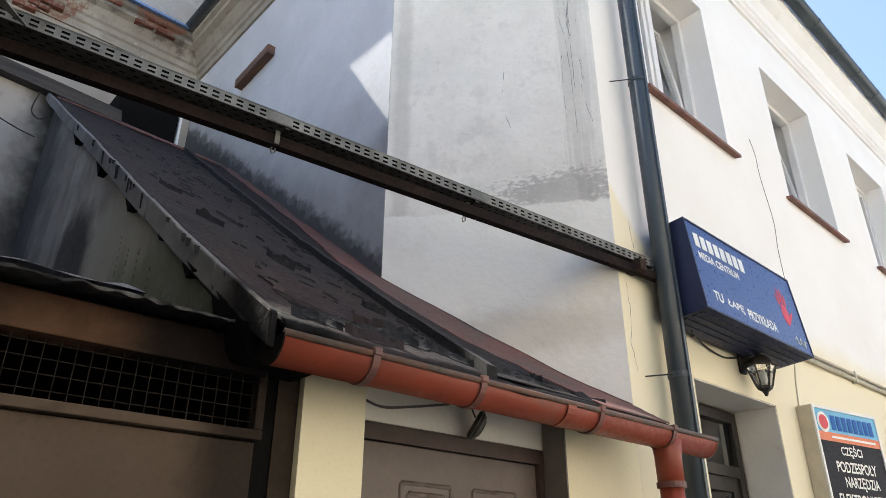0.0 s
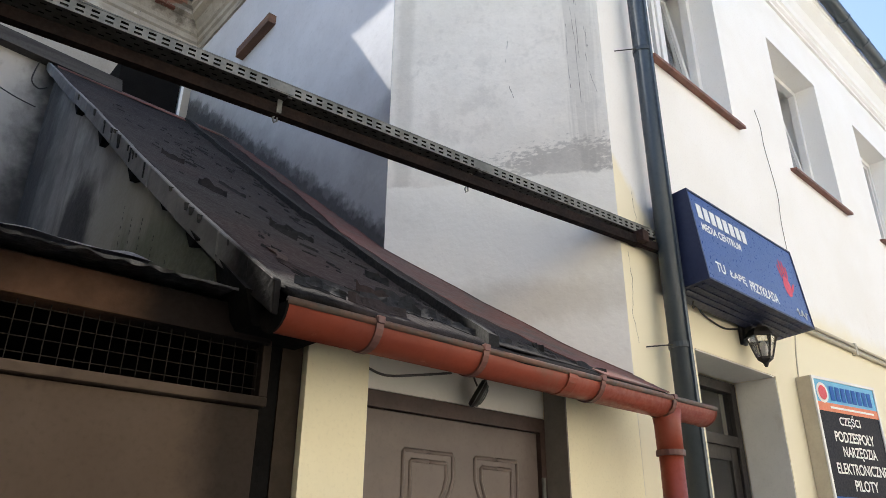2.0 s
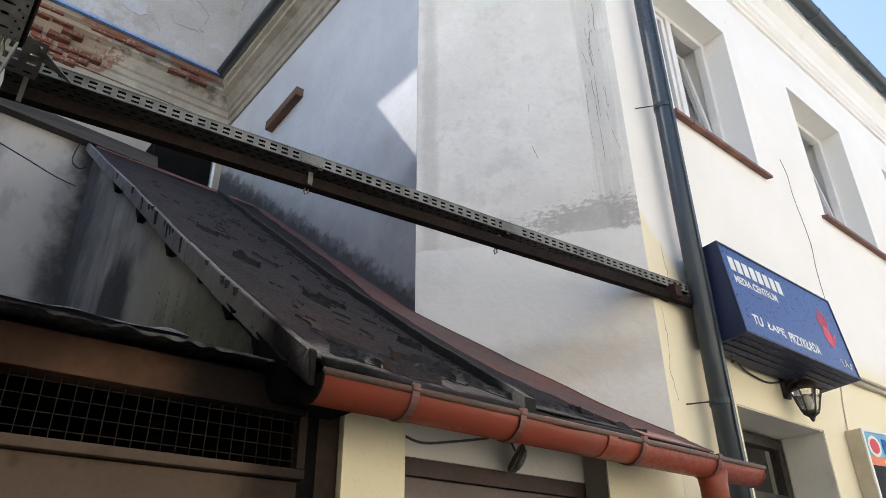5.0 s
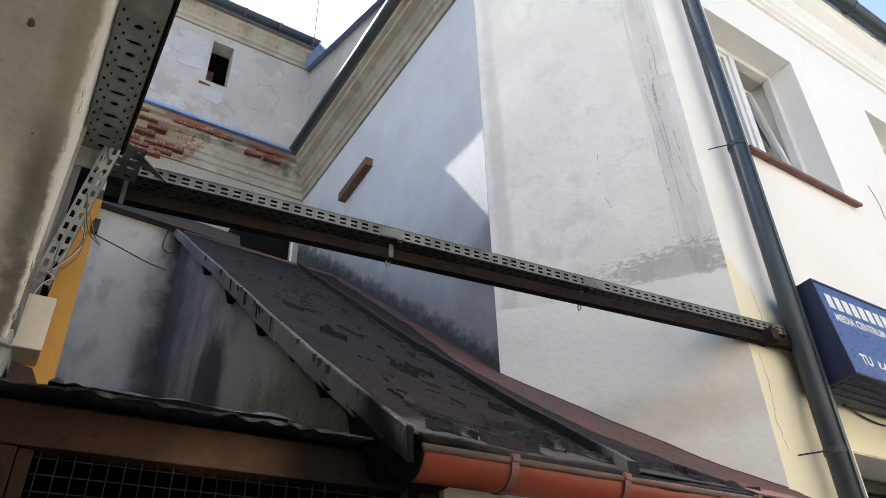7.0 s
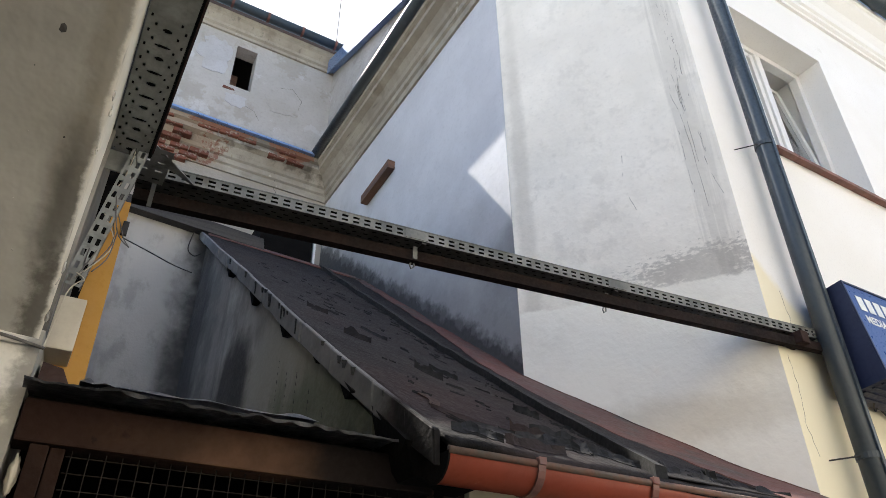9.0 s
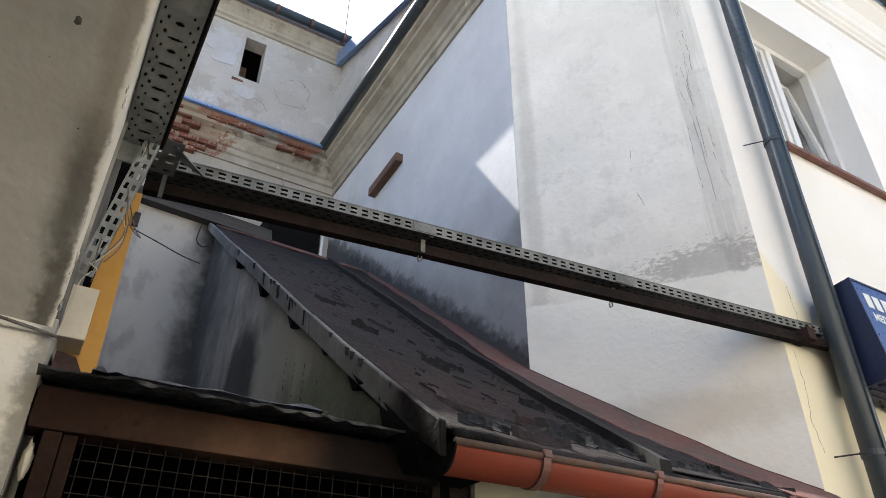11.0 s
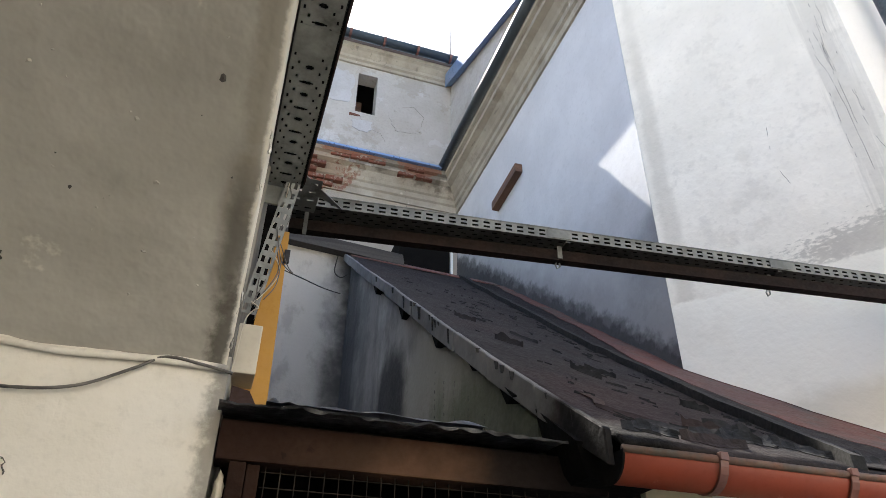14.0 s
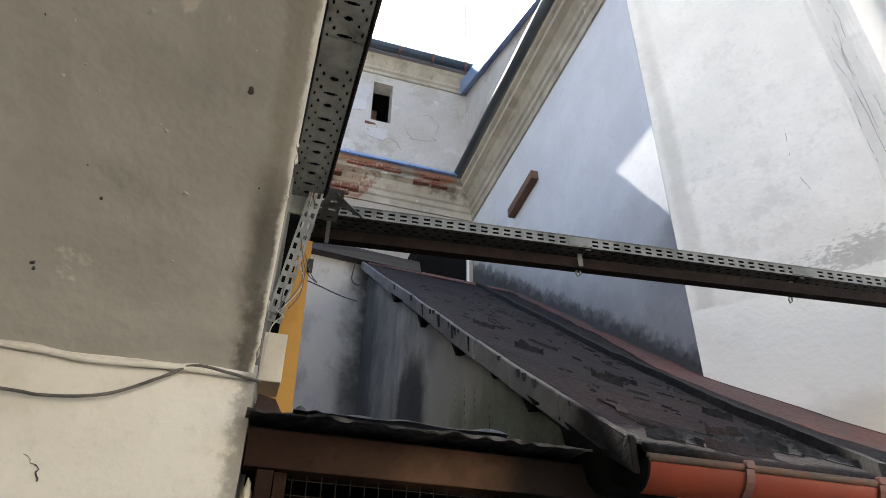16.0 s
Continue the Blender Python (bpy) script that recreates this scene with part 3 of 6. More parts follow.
def strap(bm, c, axis_x, r, width, thick):
    """A gutter strap: a bent band round the underside of a half-round gutter that runs along x (or y)."""
    c = Vector(c)
    run = Vector((1, 0, 0)) if axis_x else Vector((0, 1, 0))
    out = Vector((0, 1, 0)) if axis_x else Vector((1, 0, 0))
    prev = None
    for k in range(13):
        a = math.pi * k / 12
        o = c + out * math.cos(a) * r - Vector((0, 0, 1)) * math.sin(a) * r
        i = c + out * math.cos(a) * (r + thick) - Vector((0, 0, 1)) * math.sin(a) * (r + thick)
        ring = [bm.verts.new(p + run * s * width / 2) for p, s in ((o, -1), (o, 1), (i, 1), (i, -1))]
        if prev:
            for q in range(4):
                bm.faces.new((prev[q], prev[(q + 1) % 4], ring[(q + 1) % 4], ring[q]))
        else:
            bm.faces.new(ring)
        prev = ring
    bm.faces.new(prev[::-1])
    return bm


street_gutter = thing("street_gutter", "dark blue-grey half-round gutter under the street eaves", "gutter")
part("trough", half_gutter(bmesh.new(), (2.95, 1.60, 7.22), (15, 1.60, 7.22), 0.075), M_DARK_PIPE, street_gutter, smooth=True)
for i in range(14):
    part("strap", strap(bmesh.new(), (3.4 + i * 0.62, 1.60, 7.22), True, 0.0765, 0.03, 0.005), M_DARK_PIPE, street_gutter)
yard_gutter = thing("yard_gutter", "dark gutter along the yard eaves of the house", "gutter")
part("trough", half_gutter(bmesh.new(), (2.055, 6.80, 7.46), (2.055, 2.7, 7.46), 0.06), M_DARK_PIPE, yard_gutter, smooth=True)

# upper walls of the rear building and of the side wing
setting("wall_rear", boxed(-6.0, SIDE_X, REAR, REAR + 0.4, 0.0, EAVE), M_BACK_WALL, "stained lower wall of the rear building")
setting("wall_rear_upper", holed_wall(bmesh.new(), -6.0, 2.5, REAR, REAR + 0.22, EAVE + 0.06, 9.54, [(0.87, 1.15, 8.33, 9.07)]), M_BACK_WALL, "peeling grey attic wall with a small dark square opening")
setting("ceiling_rear", boxed(0.2, 1.9, REAR + 0.22, REAR + 1.3, 9.42, 9.45), M_UNLIT_ROOM, "dark attic ceiling")
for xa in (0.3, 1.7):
    setting("wall_rear_attic", boxed(xa, xa + 0.1, REAR + 0.22, REAR + 1.2, 7.8, 9.42), M_UNLIT_ROOM, "dark attic side wall")
setting("floor_rear", boxed(0.4, 1.7, REAR + 0.22, REAR + 1.2, 7.8, 7.9), M_UNLIT_ROOM, "dark attic floor")
setting("wall_rear_attic", boxed(0.4, 1.7, REAR + 1.2, REAR + 1.3, 7.8, 9.42), M_UNLIT_ROOM, "dark attic back wall")
setting("wall_rear_closing", boxed(0.4, 1.02, REAR + 0.45, REAR + 0.48, 7.9, 8.95), M_WOOD_BROWN, "brown boards behind the attic opening")
RP = [(0, 0), (0.03, 0), (0.03, 0.05), (0.06, 0.07), (0.06, 0.12), (0.12, 0.19), (0.16, 0.21), (0.16, 0.27), (0, 0.27)]
setting("trim_attic_cornice", extrude_profile(bmesh.new(), RP, (-6, REAR, 9.22), (2.258, REAR, 9.22), (0, -1, 0)), M_CORNICE, "worn cornice under the gutter of the rear building")
bm = bmesh.new()
hexa(bm, [(2.26, 7.0, 7.50), (2.26, 4.2, 7.50), (2.50, 4.2, 7.50), (2.50, 7.0, 7.50), (2.26, 7.0, 9.34), (2.26, 4.2, 8.12), (2.50, 4.2, 8.12), (2.50, 7.0, 9.34)])
setting("wall_side_upper", bm, M_BACK_WALL, "grey raking wall above the yard eaves")
bm = bmesh.new()
hexa(bm, [(2.16, 7.2, 9.30), (2.16, 4.1, 7.96), (2.60, 4.1, 8.16), (2.60, 7.2, 9.50), (2.14, 7.2, 9.52), (2.14, 4.1, 8.20), (2.60, 4.1, 8.30), (2.60, 7.2, 9.64)])
setting("trim_raking_flashing", bm, M_SKY_METAL, "sheet flashing along the raking wall, coloured blue for reflected sky")
setting("trim_ledge_flashing", boxed(-3, 2.07, 6.70, 7.0, 7.402, 7.432), M_SKY_METAL, "sheet flashing on the ledge of the rear wall, coloured blue for reflected sky")
rear_gutter = thing("rear_gutter", "dark half-round gutter of the rear building", "gutter")
part("trough", half_gutter(bmesh.new(), (-6, 6.74, 9.56), (2.34, 6.74, 9.56), 0.08), M_DARK_PIPE, rear_gutter, smooth=True)
for i in range(5):
    part("strap", strap(bmesh.new(), (0.15 + i * 0.5, 6.74, 9.56), True, 0.0815, 0.035, 0.006), M_BRACKET, rear_gutter)
bm = bmesh.new()
hexa(bm, [(-6, 6.80, 9.54), (2.5, 6.80, 9.54), (2.5, 10.5, 11.4), (-6, 10.5, 11.4), (-6, 6.80, 9.58), (2.5, 6.80, 9.58), (2.5, 10.5, 11.46), (-6, 10.5, 11.46)])
setting("roof_rear", bm, M_ROOF_TILE, "roof of the rear building")
tagged(part("antenna", tube(bmesh.new(), [(2.35, 7.3, 9.4), (2.36, 7.3, 11.8)], 0.008, 5), M_WIRE), "thin metal aerial mast on the rear roof", "antenna")

# ---- the left house with its rising soffit ----
bm = bmesh.new()
grid_wall(bm, lambda u, v: (-3.2 + (3.2 - 0.125) * u + 0.006 * noise.noise((u * 9, v * 7, 3)) * u, 1.87 + 0.012 * noise.noise((u * 14, v * 9, 1)), 2.36 * v), 40, 30)
box(bm, -3.2, -0.14, 1.90, 2.2, 0, 2.36)
hexa(bm, [(-0.125, 1.87, 0), (-0.10, 2.2, 0), (-0.14, 2.2, 0), (-0.14, 1.9, 0), (-0.125, 1.87, 2.36), (-0.10, 2.2, 2.36), (-0.14, 2.2, 2.36), (-0.14, 1.9, 2.36)])
setting("wall_left", bm, M_LEFT_WALL, "cream rendered wall of the left house with cracks", smooth=False)
SOFFIT = [(1.885, 2.315), (1.76, 2.455), (1.58, 2.61), (1.36, 2.77), (1.05, 2.94), (0.6, 3.10), (-0.2, 3.30), (-3.2, 3.42)]


def soffit(u, v):
    k = v * (len(SOFFIT) - 1)
    i = min(int(k), len(SOFFIT) - 2)
    (y0, z0), (y1, z1) = SOFFIT[i], SOFFIT[i + 1]
    f = k - i
    x = -3.2 + (3.2 - 0.135) * u ** 0.6
    return Vector((x + 0.008 * noise.noise((v * 30, 2, 5)) * u, y0 + (y1 - y0) * f, z0 + (z1 - z0) * f + 0.012 * noise.noise((x * 5, v * 14, 7)) + 0.006 * noise.noise((x * 16, v * 40, 2))))


bm = bmesh.new()
edge = grid_wall(bm, soffit, 50, 48)[-1]
side = [bm.verts.new((-0.125 + 0.003 * noise.noise((i * 0.7, 0, 0)), v.co.y + 0.005, max(v.co.z + 0.12, 3.07))) for i, v in enumerate(edge)]
top = [bm.verts.new((-0.125, v.co.y, 4.6)) for v in edge]
for a, b in ((edge, side), (side, top)):
    for i in range(len(edge) - 1):
        bm.faces.new((a[i], a[i + 1], b[i + 1], b[i]))
setting("wall_left_upper", bm, M_SOFFIT, "cream rendered rising underside of the left house, darkened as in shade, stained at its edge", smooth=True)
# unseen block and passage wall, added to control light on the underside
setting("wall_left_mass", boxed(-3.2, -0.14, -3.2, 2.2, 3.5, 4.6), M_LEFT_WALL, "unseen block added over the left house, sized for the light below")
setting("wall_left_passage", boxed(-3.4, -3.2, -3.2, 1.86, 0, 3.6), M_SOFFIT, "unseen wall added to darken the passage under the left house")
setting("wall_left_return", hexa(bmesh.new(), [(-0.125, 1.89, 2.362), (-0.1, 2.2, 2.362), (-0.5, 2.2, 2.362), (-0.5, 1.89, 2.362), (-0.09, 1.89, 4.6), (-0.10, 2.2, 4.6), (-0.5, 2.2, 4.6), (-0.5, 1.89, 4.6)]), M_DIRTY_WALL, "dirty corner of the left house above the gate")
# unseen houses that close the street; the opposite one bounces sunlight onto the front
setting("wall_opposite", holed_wall(bmesh.new(), -18, 24, -5.9, -5.5, 0, 8.0, [(-12 + 3 * i, -10.8 + 3 * i, 4.4, 6.0) for i in range(11)]), M_OPPOSITE, "unseen pale house fronts added across the street to bounce sunlight")
setting("wall_opposite_inner", boxed(-18, 24, -6.9, -6.7, 0, 8.0), M_UNLIT_ROOM, "dark rooms across the street")
setting("wall_left_far", boxed(-12, -3.41, 1.9, 2.3, 0, 4.8), M_OPPOSITE, "pale house front further along the street")

# ---- the shed: front, side wall and the yard walls ----
setting("wall_shed_front", holed_wall(bmesh.new(), 1.156, 3.037, FRONT, FRONT + 0.2, 0.0, 2.27, [(1.40, 2.475, 0.0, 2.25)]), M_SHED_PAINT, "pale yellow shed front beside the door")
setting("wall_shed_lintel", boxed(1.39, 2.49, 2.03, 2.10, 2.05, 2.3), M_GREY_WALL, "grey rendered panel over the shed door")
setting("trim_shed_reveal", boxed(2.464, 2.473, FRONT - 0.003, 2.018, 0.0, 2.20), M_REVEAL_DARK, "grey-brown reveal beside the shed door")
setting("wall_shed_inner", boxed(1.3, 3.0, 2.2, 2.25, 0, 2.2), M_UNLIT_ROOM, "dark wall inside the shed")
bm = bmesh.new()
prof = [(2.62, 0.0), (5.66, 0.0), (5.66, 5.02), (1.95, 2.32), (1.95, 2.215), (2.62, 2.215)]
va = [bm.verts.new((0.80 + 0.03 * (5.66 - y) / 3.71, y, z)) for y, z in prof]
vb = [bm.verts.new((0.98, y, z)) for y, z in prof]
bm.faces.new(va), bm.faces.new(vb[::-1])
for i in range(6):
    bm.faces.new((va[i], va[(i + 1) % 6], vb[(i + 1) % 6], vb[i]))
setting("wall_shed_side", bm, M_DIRTY_WALL, "grey side wall under the shed roof, near black in places, green at its foot")
setting("wall_yard", boxed(-1.2, 0.86, 5.66, 5.9, 0, 5.16), M_DIRTY_WALL, "dirty grey rendered yard wall under a timber beam, painted paler where lit")
setting("wall_yard_left", boxed(-1.3, -1.2, 2.2, 5.66, 0, 5.1), M_DIRTY_WALL, "dirty wall closing the yard")
tagged(part("timber_beam", hexa(bmesh.new(), [(-0.6, 5.56, 5.20), (1.30, 5.56, 5.09), (1.34, 5.78, 5.09), (-0.6, 5.78, 5.20), (-0.6, 5.56, 5.32), (1.28, 5.56, 5.21), (1.34, 5.78, 5.21), (-0.6, 5.78, 5.32)]), M_WOOD), "grey weathered timber beam on the yard wall", "beam")
# solid box, the opening's darkness is its colour
setting("wall_dormer", boxed(1.30, 1.84, 5.80, 6.5, 3.5, 5.62), M_NEAR_BLACK, "near-black box standing in for the dark opening behind the shed roof")
setting("trim_dormer_post", boxed(1.85, 1.872, 5.78, 5.86, 3.6, 5.62), M_PVC, "white post beside the dark opening")

# ---- shed roof ----
Y0, Y1 = 1.58, 5.68


def foot_x(y):
    if y < 1.9:
        return 2.80 + (y - Y0) / 0.32 * 0.24
    if y < 3.11:
        return 3.04 - (y - 1.9) / 1.21 * 0.69
    return 2.35


def foot_z(y):
    knots = ((1.58, 2.14), (1.9, 2.308), (2.2, 2.49), (3.11, 3.165), (5.68, 5.13))
    for (a, za), (b, zb) in zip(knots, knots[1:]):
        if y <= b:
            return za + (zb - za) * (y - a) / (b - a)
    return knots[-1][1]


def verge_x(y):
    knots = ((1.5, 0.885), (1.74, 0.872), (2.1, 0.822), (2.6, 0.803), (5.7, 0.748))
    for (a, xa), (b, xb) in zip(knots, knots[1:]):
        if y <= b:
            return xa + (xb - xa) * (y - a) / (b - a)
    return 0.748


def roof_point(u, y, lift=0.0):
    x = verge_x(y) + (foot_x(y) - verge_x(y)) * u
    zl = 2.165 + 0.735 * (y - Y0)
    z = zl + (foot_z(y) - zl) * u
    sag = -0.02 * math.sin(math.pi * u) * math.sin(math.pi * (y - Y0) / (Y1 - Y0))
    return Vector((x, y, z + sag + lift + 0.010 * noise.noise((x * 3, y * 3, 1)) + 0.005 * noise.noise((x * 13, y * 11, 4))))


shed_roof = thing("shed_roof", "steep lean-to roof of cracked black bitumen felt with red flashing", "roof")
bm = bmesh.new()
NU, NV = 60, 90
top = grid_wall(bm, lambda u, v: roof_point(u, 1.562 + (Y1 - 1.562) * v), NU, NV)
low = [[bm.verts.new(p.co - Vector((0, 0, 0.022))) for p in row] for row in top]
for i in range(NU):
    for j in (0, NV):
        bm.faces.new((top[i][j], top[i + 1][j], low[i + 1][j], low[i][j]))
    for j in range(NV):
        bm.faces.new((low[i][j], low[i][j + 1], low[i + 1][j + 1], low[i + 1][j]))
for i in (0, NU):
    for j in range(NV):
        bm.faces.new((top[i][j], top[i][j + 1], low[i][j + 1], low[i][j]))
part("felt_covering", bm, M_FELT, shed_roof, "cracked black bitumen felt", smooth=True)


def roof_strip(u_of, w0, w1, y0, y1, n, lift, thick):
    """A strip on the roof between two offsets in x from a line, with a thickness."""
    b = bmesh.new()
    prev = None
    for i in range(n + 1):
        y = y0 + (y1 - y0) * i / n
        width = foot_x(y) - verge_x(y)
        ring = []
        far = w1(y) if callable(w1) else w1
        for w, t in ((w0, 0), (far, 0), (far, thick), (w0, thick)):
            u = (u_of(y) + w - verge_x(y)) / width
            ring.append(b.verts.new(roof_point(u, y, lift + t)))
        if prev:
            for q in range(4):
                b.faces.new((prev[q], prev[(q + 1) % 4], ring[(q + 1) % 4], ring[q]))
        else:
            b.faces.new(ring)
        prev = ring
    b.faces.new(prev[::-1])
    return b


def along(knots, y):
    for (a, xa), (b, xb) in zip(knots, knots[1:]):
        if y <= b:
            return xa + (xb - xa) * (y - a) / (b - a)
    return knots[-1][1]


def red_edge(y):
    ragged = 0.012 * noise.noise((y * 6, 3, 1)) + 0.010 * noise.noise((y * 22, 5, 1))
    return along(((1.5, 2.33), (1.9, 2.24), (2.2, 2.15), (2.7, 2.05), (3.1, 2.04), (3.5, 2.10), (4.0, 2.19), (5.7, 2.23)), y) + ragged


def batten_x(y):
    return along(((1.5, 1.67), (1.65, 1.71), (2.0, 1.75), (2.5, 1.785), (2.85, 1.825), (3.5, 1.85), (5.7, 1.89)), y) + 0.008 * noise.noise((y * 5, 1, 2))


part("wall_flashing", roof_strip(red_edge, 0.0, lambda y: foot_x(y) - 0.002 - red_edge(y), 1.575, 5.6, 120, 0.004, 0.007), M_RED_SHEET, shed_roof, "faded red flashing along the wall")
part("flashing_upstand", roof_strip(lambda y: foot_x(y), -0.012, -0.004, 1.9, 5.6, 60, 0.0, 0.016), M_RED_SHEET, shed_roof, "red upturned edge")
part("felt_overlap", roof_strip(lambda y: batten_x(y), 0.0, lambda y: red_edge(y) + 0.02 + 0.02 * noise.noise((y * 9, 8, 1)) - batten_x(y), 1.60, 3.0, 140, 0.0035, 0.004), M_FELT, shed_roof, "strip of felt lapping over the red flashing")
part("seam_batten", roof_strip(batten_x, -0.03, 0.022, 1.58, 5.55, 110, 0.0, 0.042), M_FLAKE, shed_roof, "black felted batten")
part("ridge_flashing", roof_strip(lambda y: 0.78, 0.0, 1.5, 5.52, 5.67, 4, 0.006, 0.012), M_RED_SHEET, shed_roof, "red sheet along the top")
rng = random.Random(4)


def felt_scrap(b, x, y, w, d, turn, curl, seed):
    """A torn scrap of felt with a ragged outline, its upper edge bent up off the roof."""
    n, k = 9, 3
    cells = []
    for i in range(n + 1):
        s = i / n - 0.5
        f = max(0.15, 1 - (2 * abs(s)) ** 2.5) * (0.75 + 0.5 * noise.noise((s * 9, seed, 1)))
        row = []
        for j in range(k + 1):
            t = j / k - 0.5
            px, py = s * w, t * d * f + d * 0.45 * noise.noise((s * 5, seed, 3))
            qx = x + px * math.cos(turn) - py * math.sin(turn)
            qy = y + px * math.sin(turn) + py * math.cos(turn)
            u = (qx - verge_x(qy)) / (foot_x(qy) - verge_x(qy))
            lift = 0.003 + curl * (j / k) ** 2 * (0.5 + 0.9 * abs(noise.noise((s * 7, seed, 8))))
            row.append((roof_point(u, qy, lift), roof_point(u, qy, max(lift - 0.005, -0.004))))
        cells.append(row)
    top_v = [[b.verts.new(p[0]) for p in r] for r in cells]
    low_v = [[b.verts.new(p[1]) for p in r] for r in cells]
    for i in range(n):
        for j in range(k):
            b.faces.new((top_v[i][j], top_v[i + 1][j], top_v[i + 1][j + 1], top_v[i][j + 1]))
            b.faces.new((low_v[i][j], low_v[i][j + 1], low_v[i + 1][j + 1], low_v[i + 1][j]))
        for j in (0, k):
            b.faces.new((top_v[i][j], top_v[i + 1][j], low_v[i + 1][j], low_v[i][j]))
    return b


bm = bmesh.new()
for i in range(230):
    kind = i % 5
    if kind in (0, 1):        # lines of flakes running up the slope
        y = 1.75 + 2.6 * rng.random() ** 1.3
        x = rng.choice((1.02, 1.28, 1.50)) + 0.13 * (y - 1.8) + rng.gauss(0, 0.035)
    elif kind == 2:           # along the batten
        y = 1.65 + 2.4 * rng.random()
        x = batten_x(y) - 0.08 + rng.gauss(0, 0.04)
    elif kind == 3:           # worn eaves
        y, x = 1.62 + 0.16 * rng.random(), rng.uniform(1.0, 2.4)
    else:
        y, x = 1.7 + 3.4 * rng.random(), rng.uniform(0.95, 1.9)
    if x > foot_x(y) - 0.15:
        continue
    felt_scrap(bm, x, y, rng.uniform(0.015, 0.07) if i % 3 else rng.uniform(0.008, 0.02), rng.uniform(0.001, 0.0045), rng.uniform(-1.2, -0.3) if i % 4 else rng.uniform(-0.3, 0.6), rng.uniform(0.003, 0.009), i * 1.7)
flakes = part("felt_flakes", bm, M_FLAKE, shed_roof, "curled flakes of felt")
flakes["kind"] = "stuff"
SCRAPS = ((1.06, 1.78, 0.20, 0.030, -0.65), (1.16, 1.70, 0.24, 0.034, -0.35), (1.32, 1.69, 0.22, 0.05, -0.2), (1.30, 1.76, 0.12, 0.02, -0.4),
          (1.45, 1.68, 0.20, 0.05, -0.15), (1.42, 1.78, 0.16, 0.03, -0.5), (1.52, 1.74, 0.15, 0.05, 0.3), (1.58, 1.66, 0.16, 0.04, -0.3),
          (1.02, 1.64, 0.16, 0.04, -0.2), (1.22, 1.62, 0.22, 0.03, 0.0), (1.80, 1.66, 0.16, 0.05, 0.1), (1.97, 1.64, 0.15, 0.05, -0.2),
          (2.12, 1.63, 0.18, 0.04, 0.1), (2.3, 1.62, 0.2, 0.035, 0.0), (1.26, 2.35, 0.13, 0.008, -0.9), (1.08, 2.7, 0.14, 0.010, -0.8),
          (1.30, 3.0, 0.16, 0.008, -0.9), (1.42, 2.5, 0.14, 0.009, -0.9), (1.05, 3.2, 0.12, 0.010, -0.5), (1.56, 2.1, 0.10, 0.012, -0.8))
for k, (x, y, w, d, turn) in enumerate(SCRAPS):
    part("torn_felt", felt_scrap(bmesh.new(), x, y, w, d, turn, rng.uniform(0.018, 0.040), 40 + k * 3.1), M_FLAKE if k % 3 else M_FELT, shed_roof, "torn layer of felt")
part("bent_stub", felt_scrap(bmesh.new(), 2.02, 1.66, 0.05, 0.05, 0.4, 0.05, 7.7), M_FLAKE, shed_roof, "bent stub of felt")
# a torn rusty patch and a stub of bent felt
part("torn_patch", roof_strip(lambda y: 1.02 + 0.01 * math.sin(y * 80), -0.02, 0.02, 1.86, 1.95, 12, 0.004, 0.004), M_RUST, shed_roof, "rusty torn patch")
for i in range(12):
    ya, yb = Y0 + 0.02 + i * 0.3387, Y0 + 0.02 + (i + 1) * 0.3387 - 0.008
    za, zb = (roof_point(0, y).z for y in (ya, yb))
    off = rng.uniform(-0.006, 0.006)
    xa, xb = verge_x(ya) - 0.006 + off, verge_x(yb) - 0.006 + off
    ha, hb = (0.094 - 0.003 * (y - Y0) + rng.uniform(-0.008, 0.008) for y in (ya, yb))
    bm = hexa(bmesh.new(), [(xa - 0.022, ya, za - ha), (xb - 0.022, yb, zb - hb), (xb, yb, zb - hb), (xa, ya, za - ha),
                            (xa - 0.024, ya, za + 0.008), (xb - 0.024, yb, zb + 0.008), (xb, yb, zb + 0.008), (xa, ya, za + 0.008)])
    bmesh.ops.bevel(bm, geom=list(bm.edges), offset=0.004, segments=1, affect="EDGES")
    part("verge_board", bm, M_VERGE, shed_roof, "pale grey verge board")
for k in range(20):
    y = Y0 + 0.1 + 2.9 * rng.random() ** 1.3
    top_z = roof_point(0, y).z + 0.006
    run = 0.075 * rng.choice((0.25, 0.4, 0.55, 0.95))
    wd = rng.choice((0.001, 0.0015, 0.002, 0.005))
    x = verge_x(y) - 0.037
    part("tar_run", hexa(bmesh.new(), [(x + 0.003, y - wd * 0.4, top_z - run), (x + 0.012, y - wd * 0.4, top_z - run), (x + 0.012, y + wd * 0.4, top_z - run), (x + 0.003, y + wd * 0.4, top_z - run),
                                       (x, y - wd, top_z), (x + 0.02, y - wd, top_z), (x + 0.02, y + wd, top_z), (x, y + wd, top_z)]), M_FLAKE, shed_roof, "black run of tar")
for k in range(5):
    y, z = 2.35 + 0.17 * k + rng.uniform(-0.06, 0.06), 0.0
    z = roof_point(0, y).z - 0.24 - 0.1 * rng.random()
    for j in range(rng.randint(3, 10)):
        ln = rng.uniform(0.004, 0.030)
        part("tar_drip", boxed(0.8287 - 0.0081 * (y - 1.95), 0.834 - 0.0081 * (y - 1.95), y - 0.0012, y + 0.0012, z - ln, z), M_FLAKE, bpy.data.objects["wall_shed_side"], "dried drip of tar")
        z -= ln + rng.uniform(0.012, 0.03)
        y += rng.uniform(-0.004, 0.004)
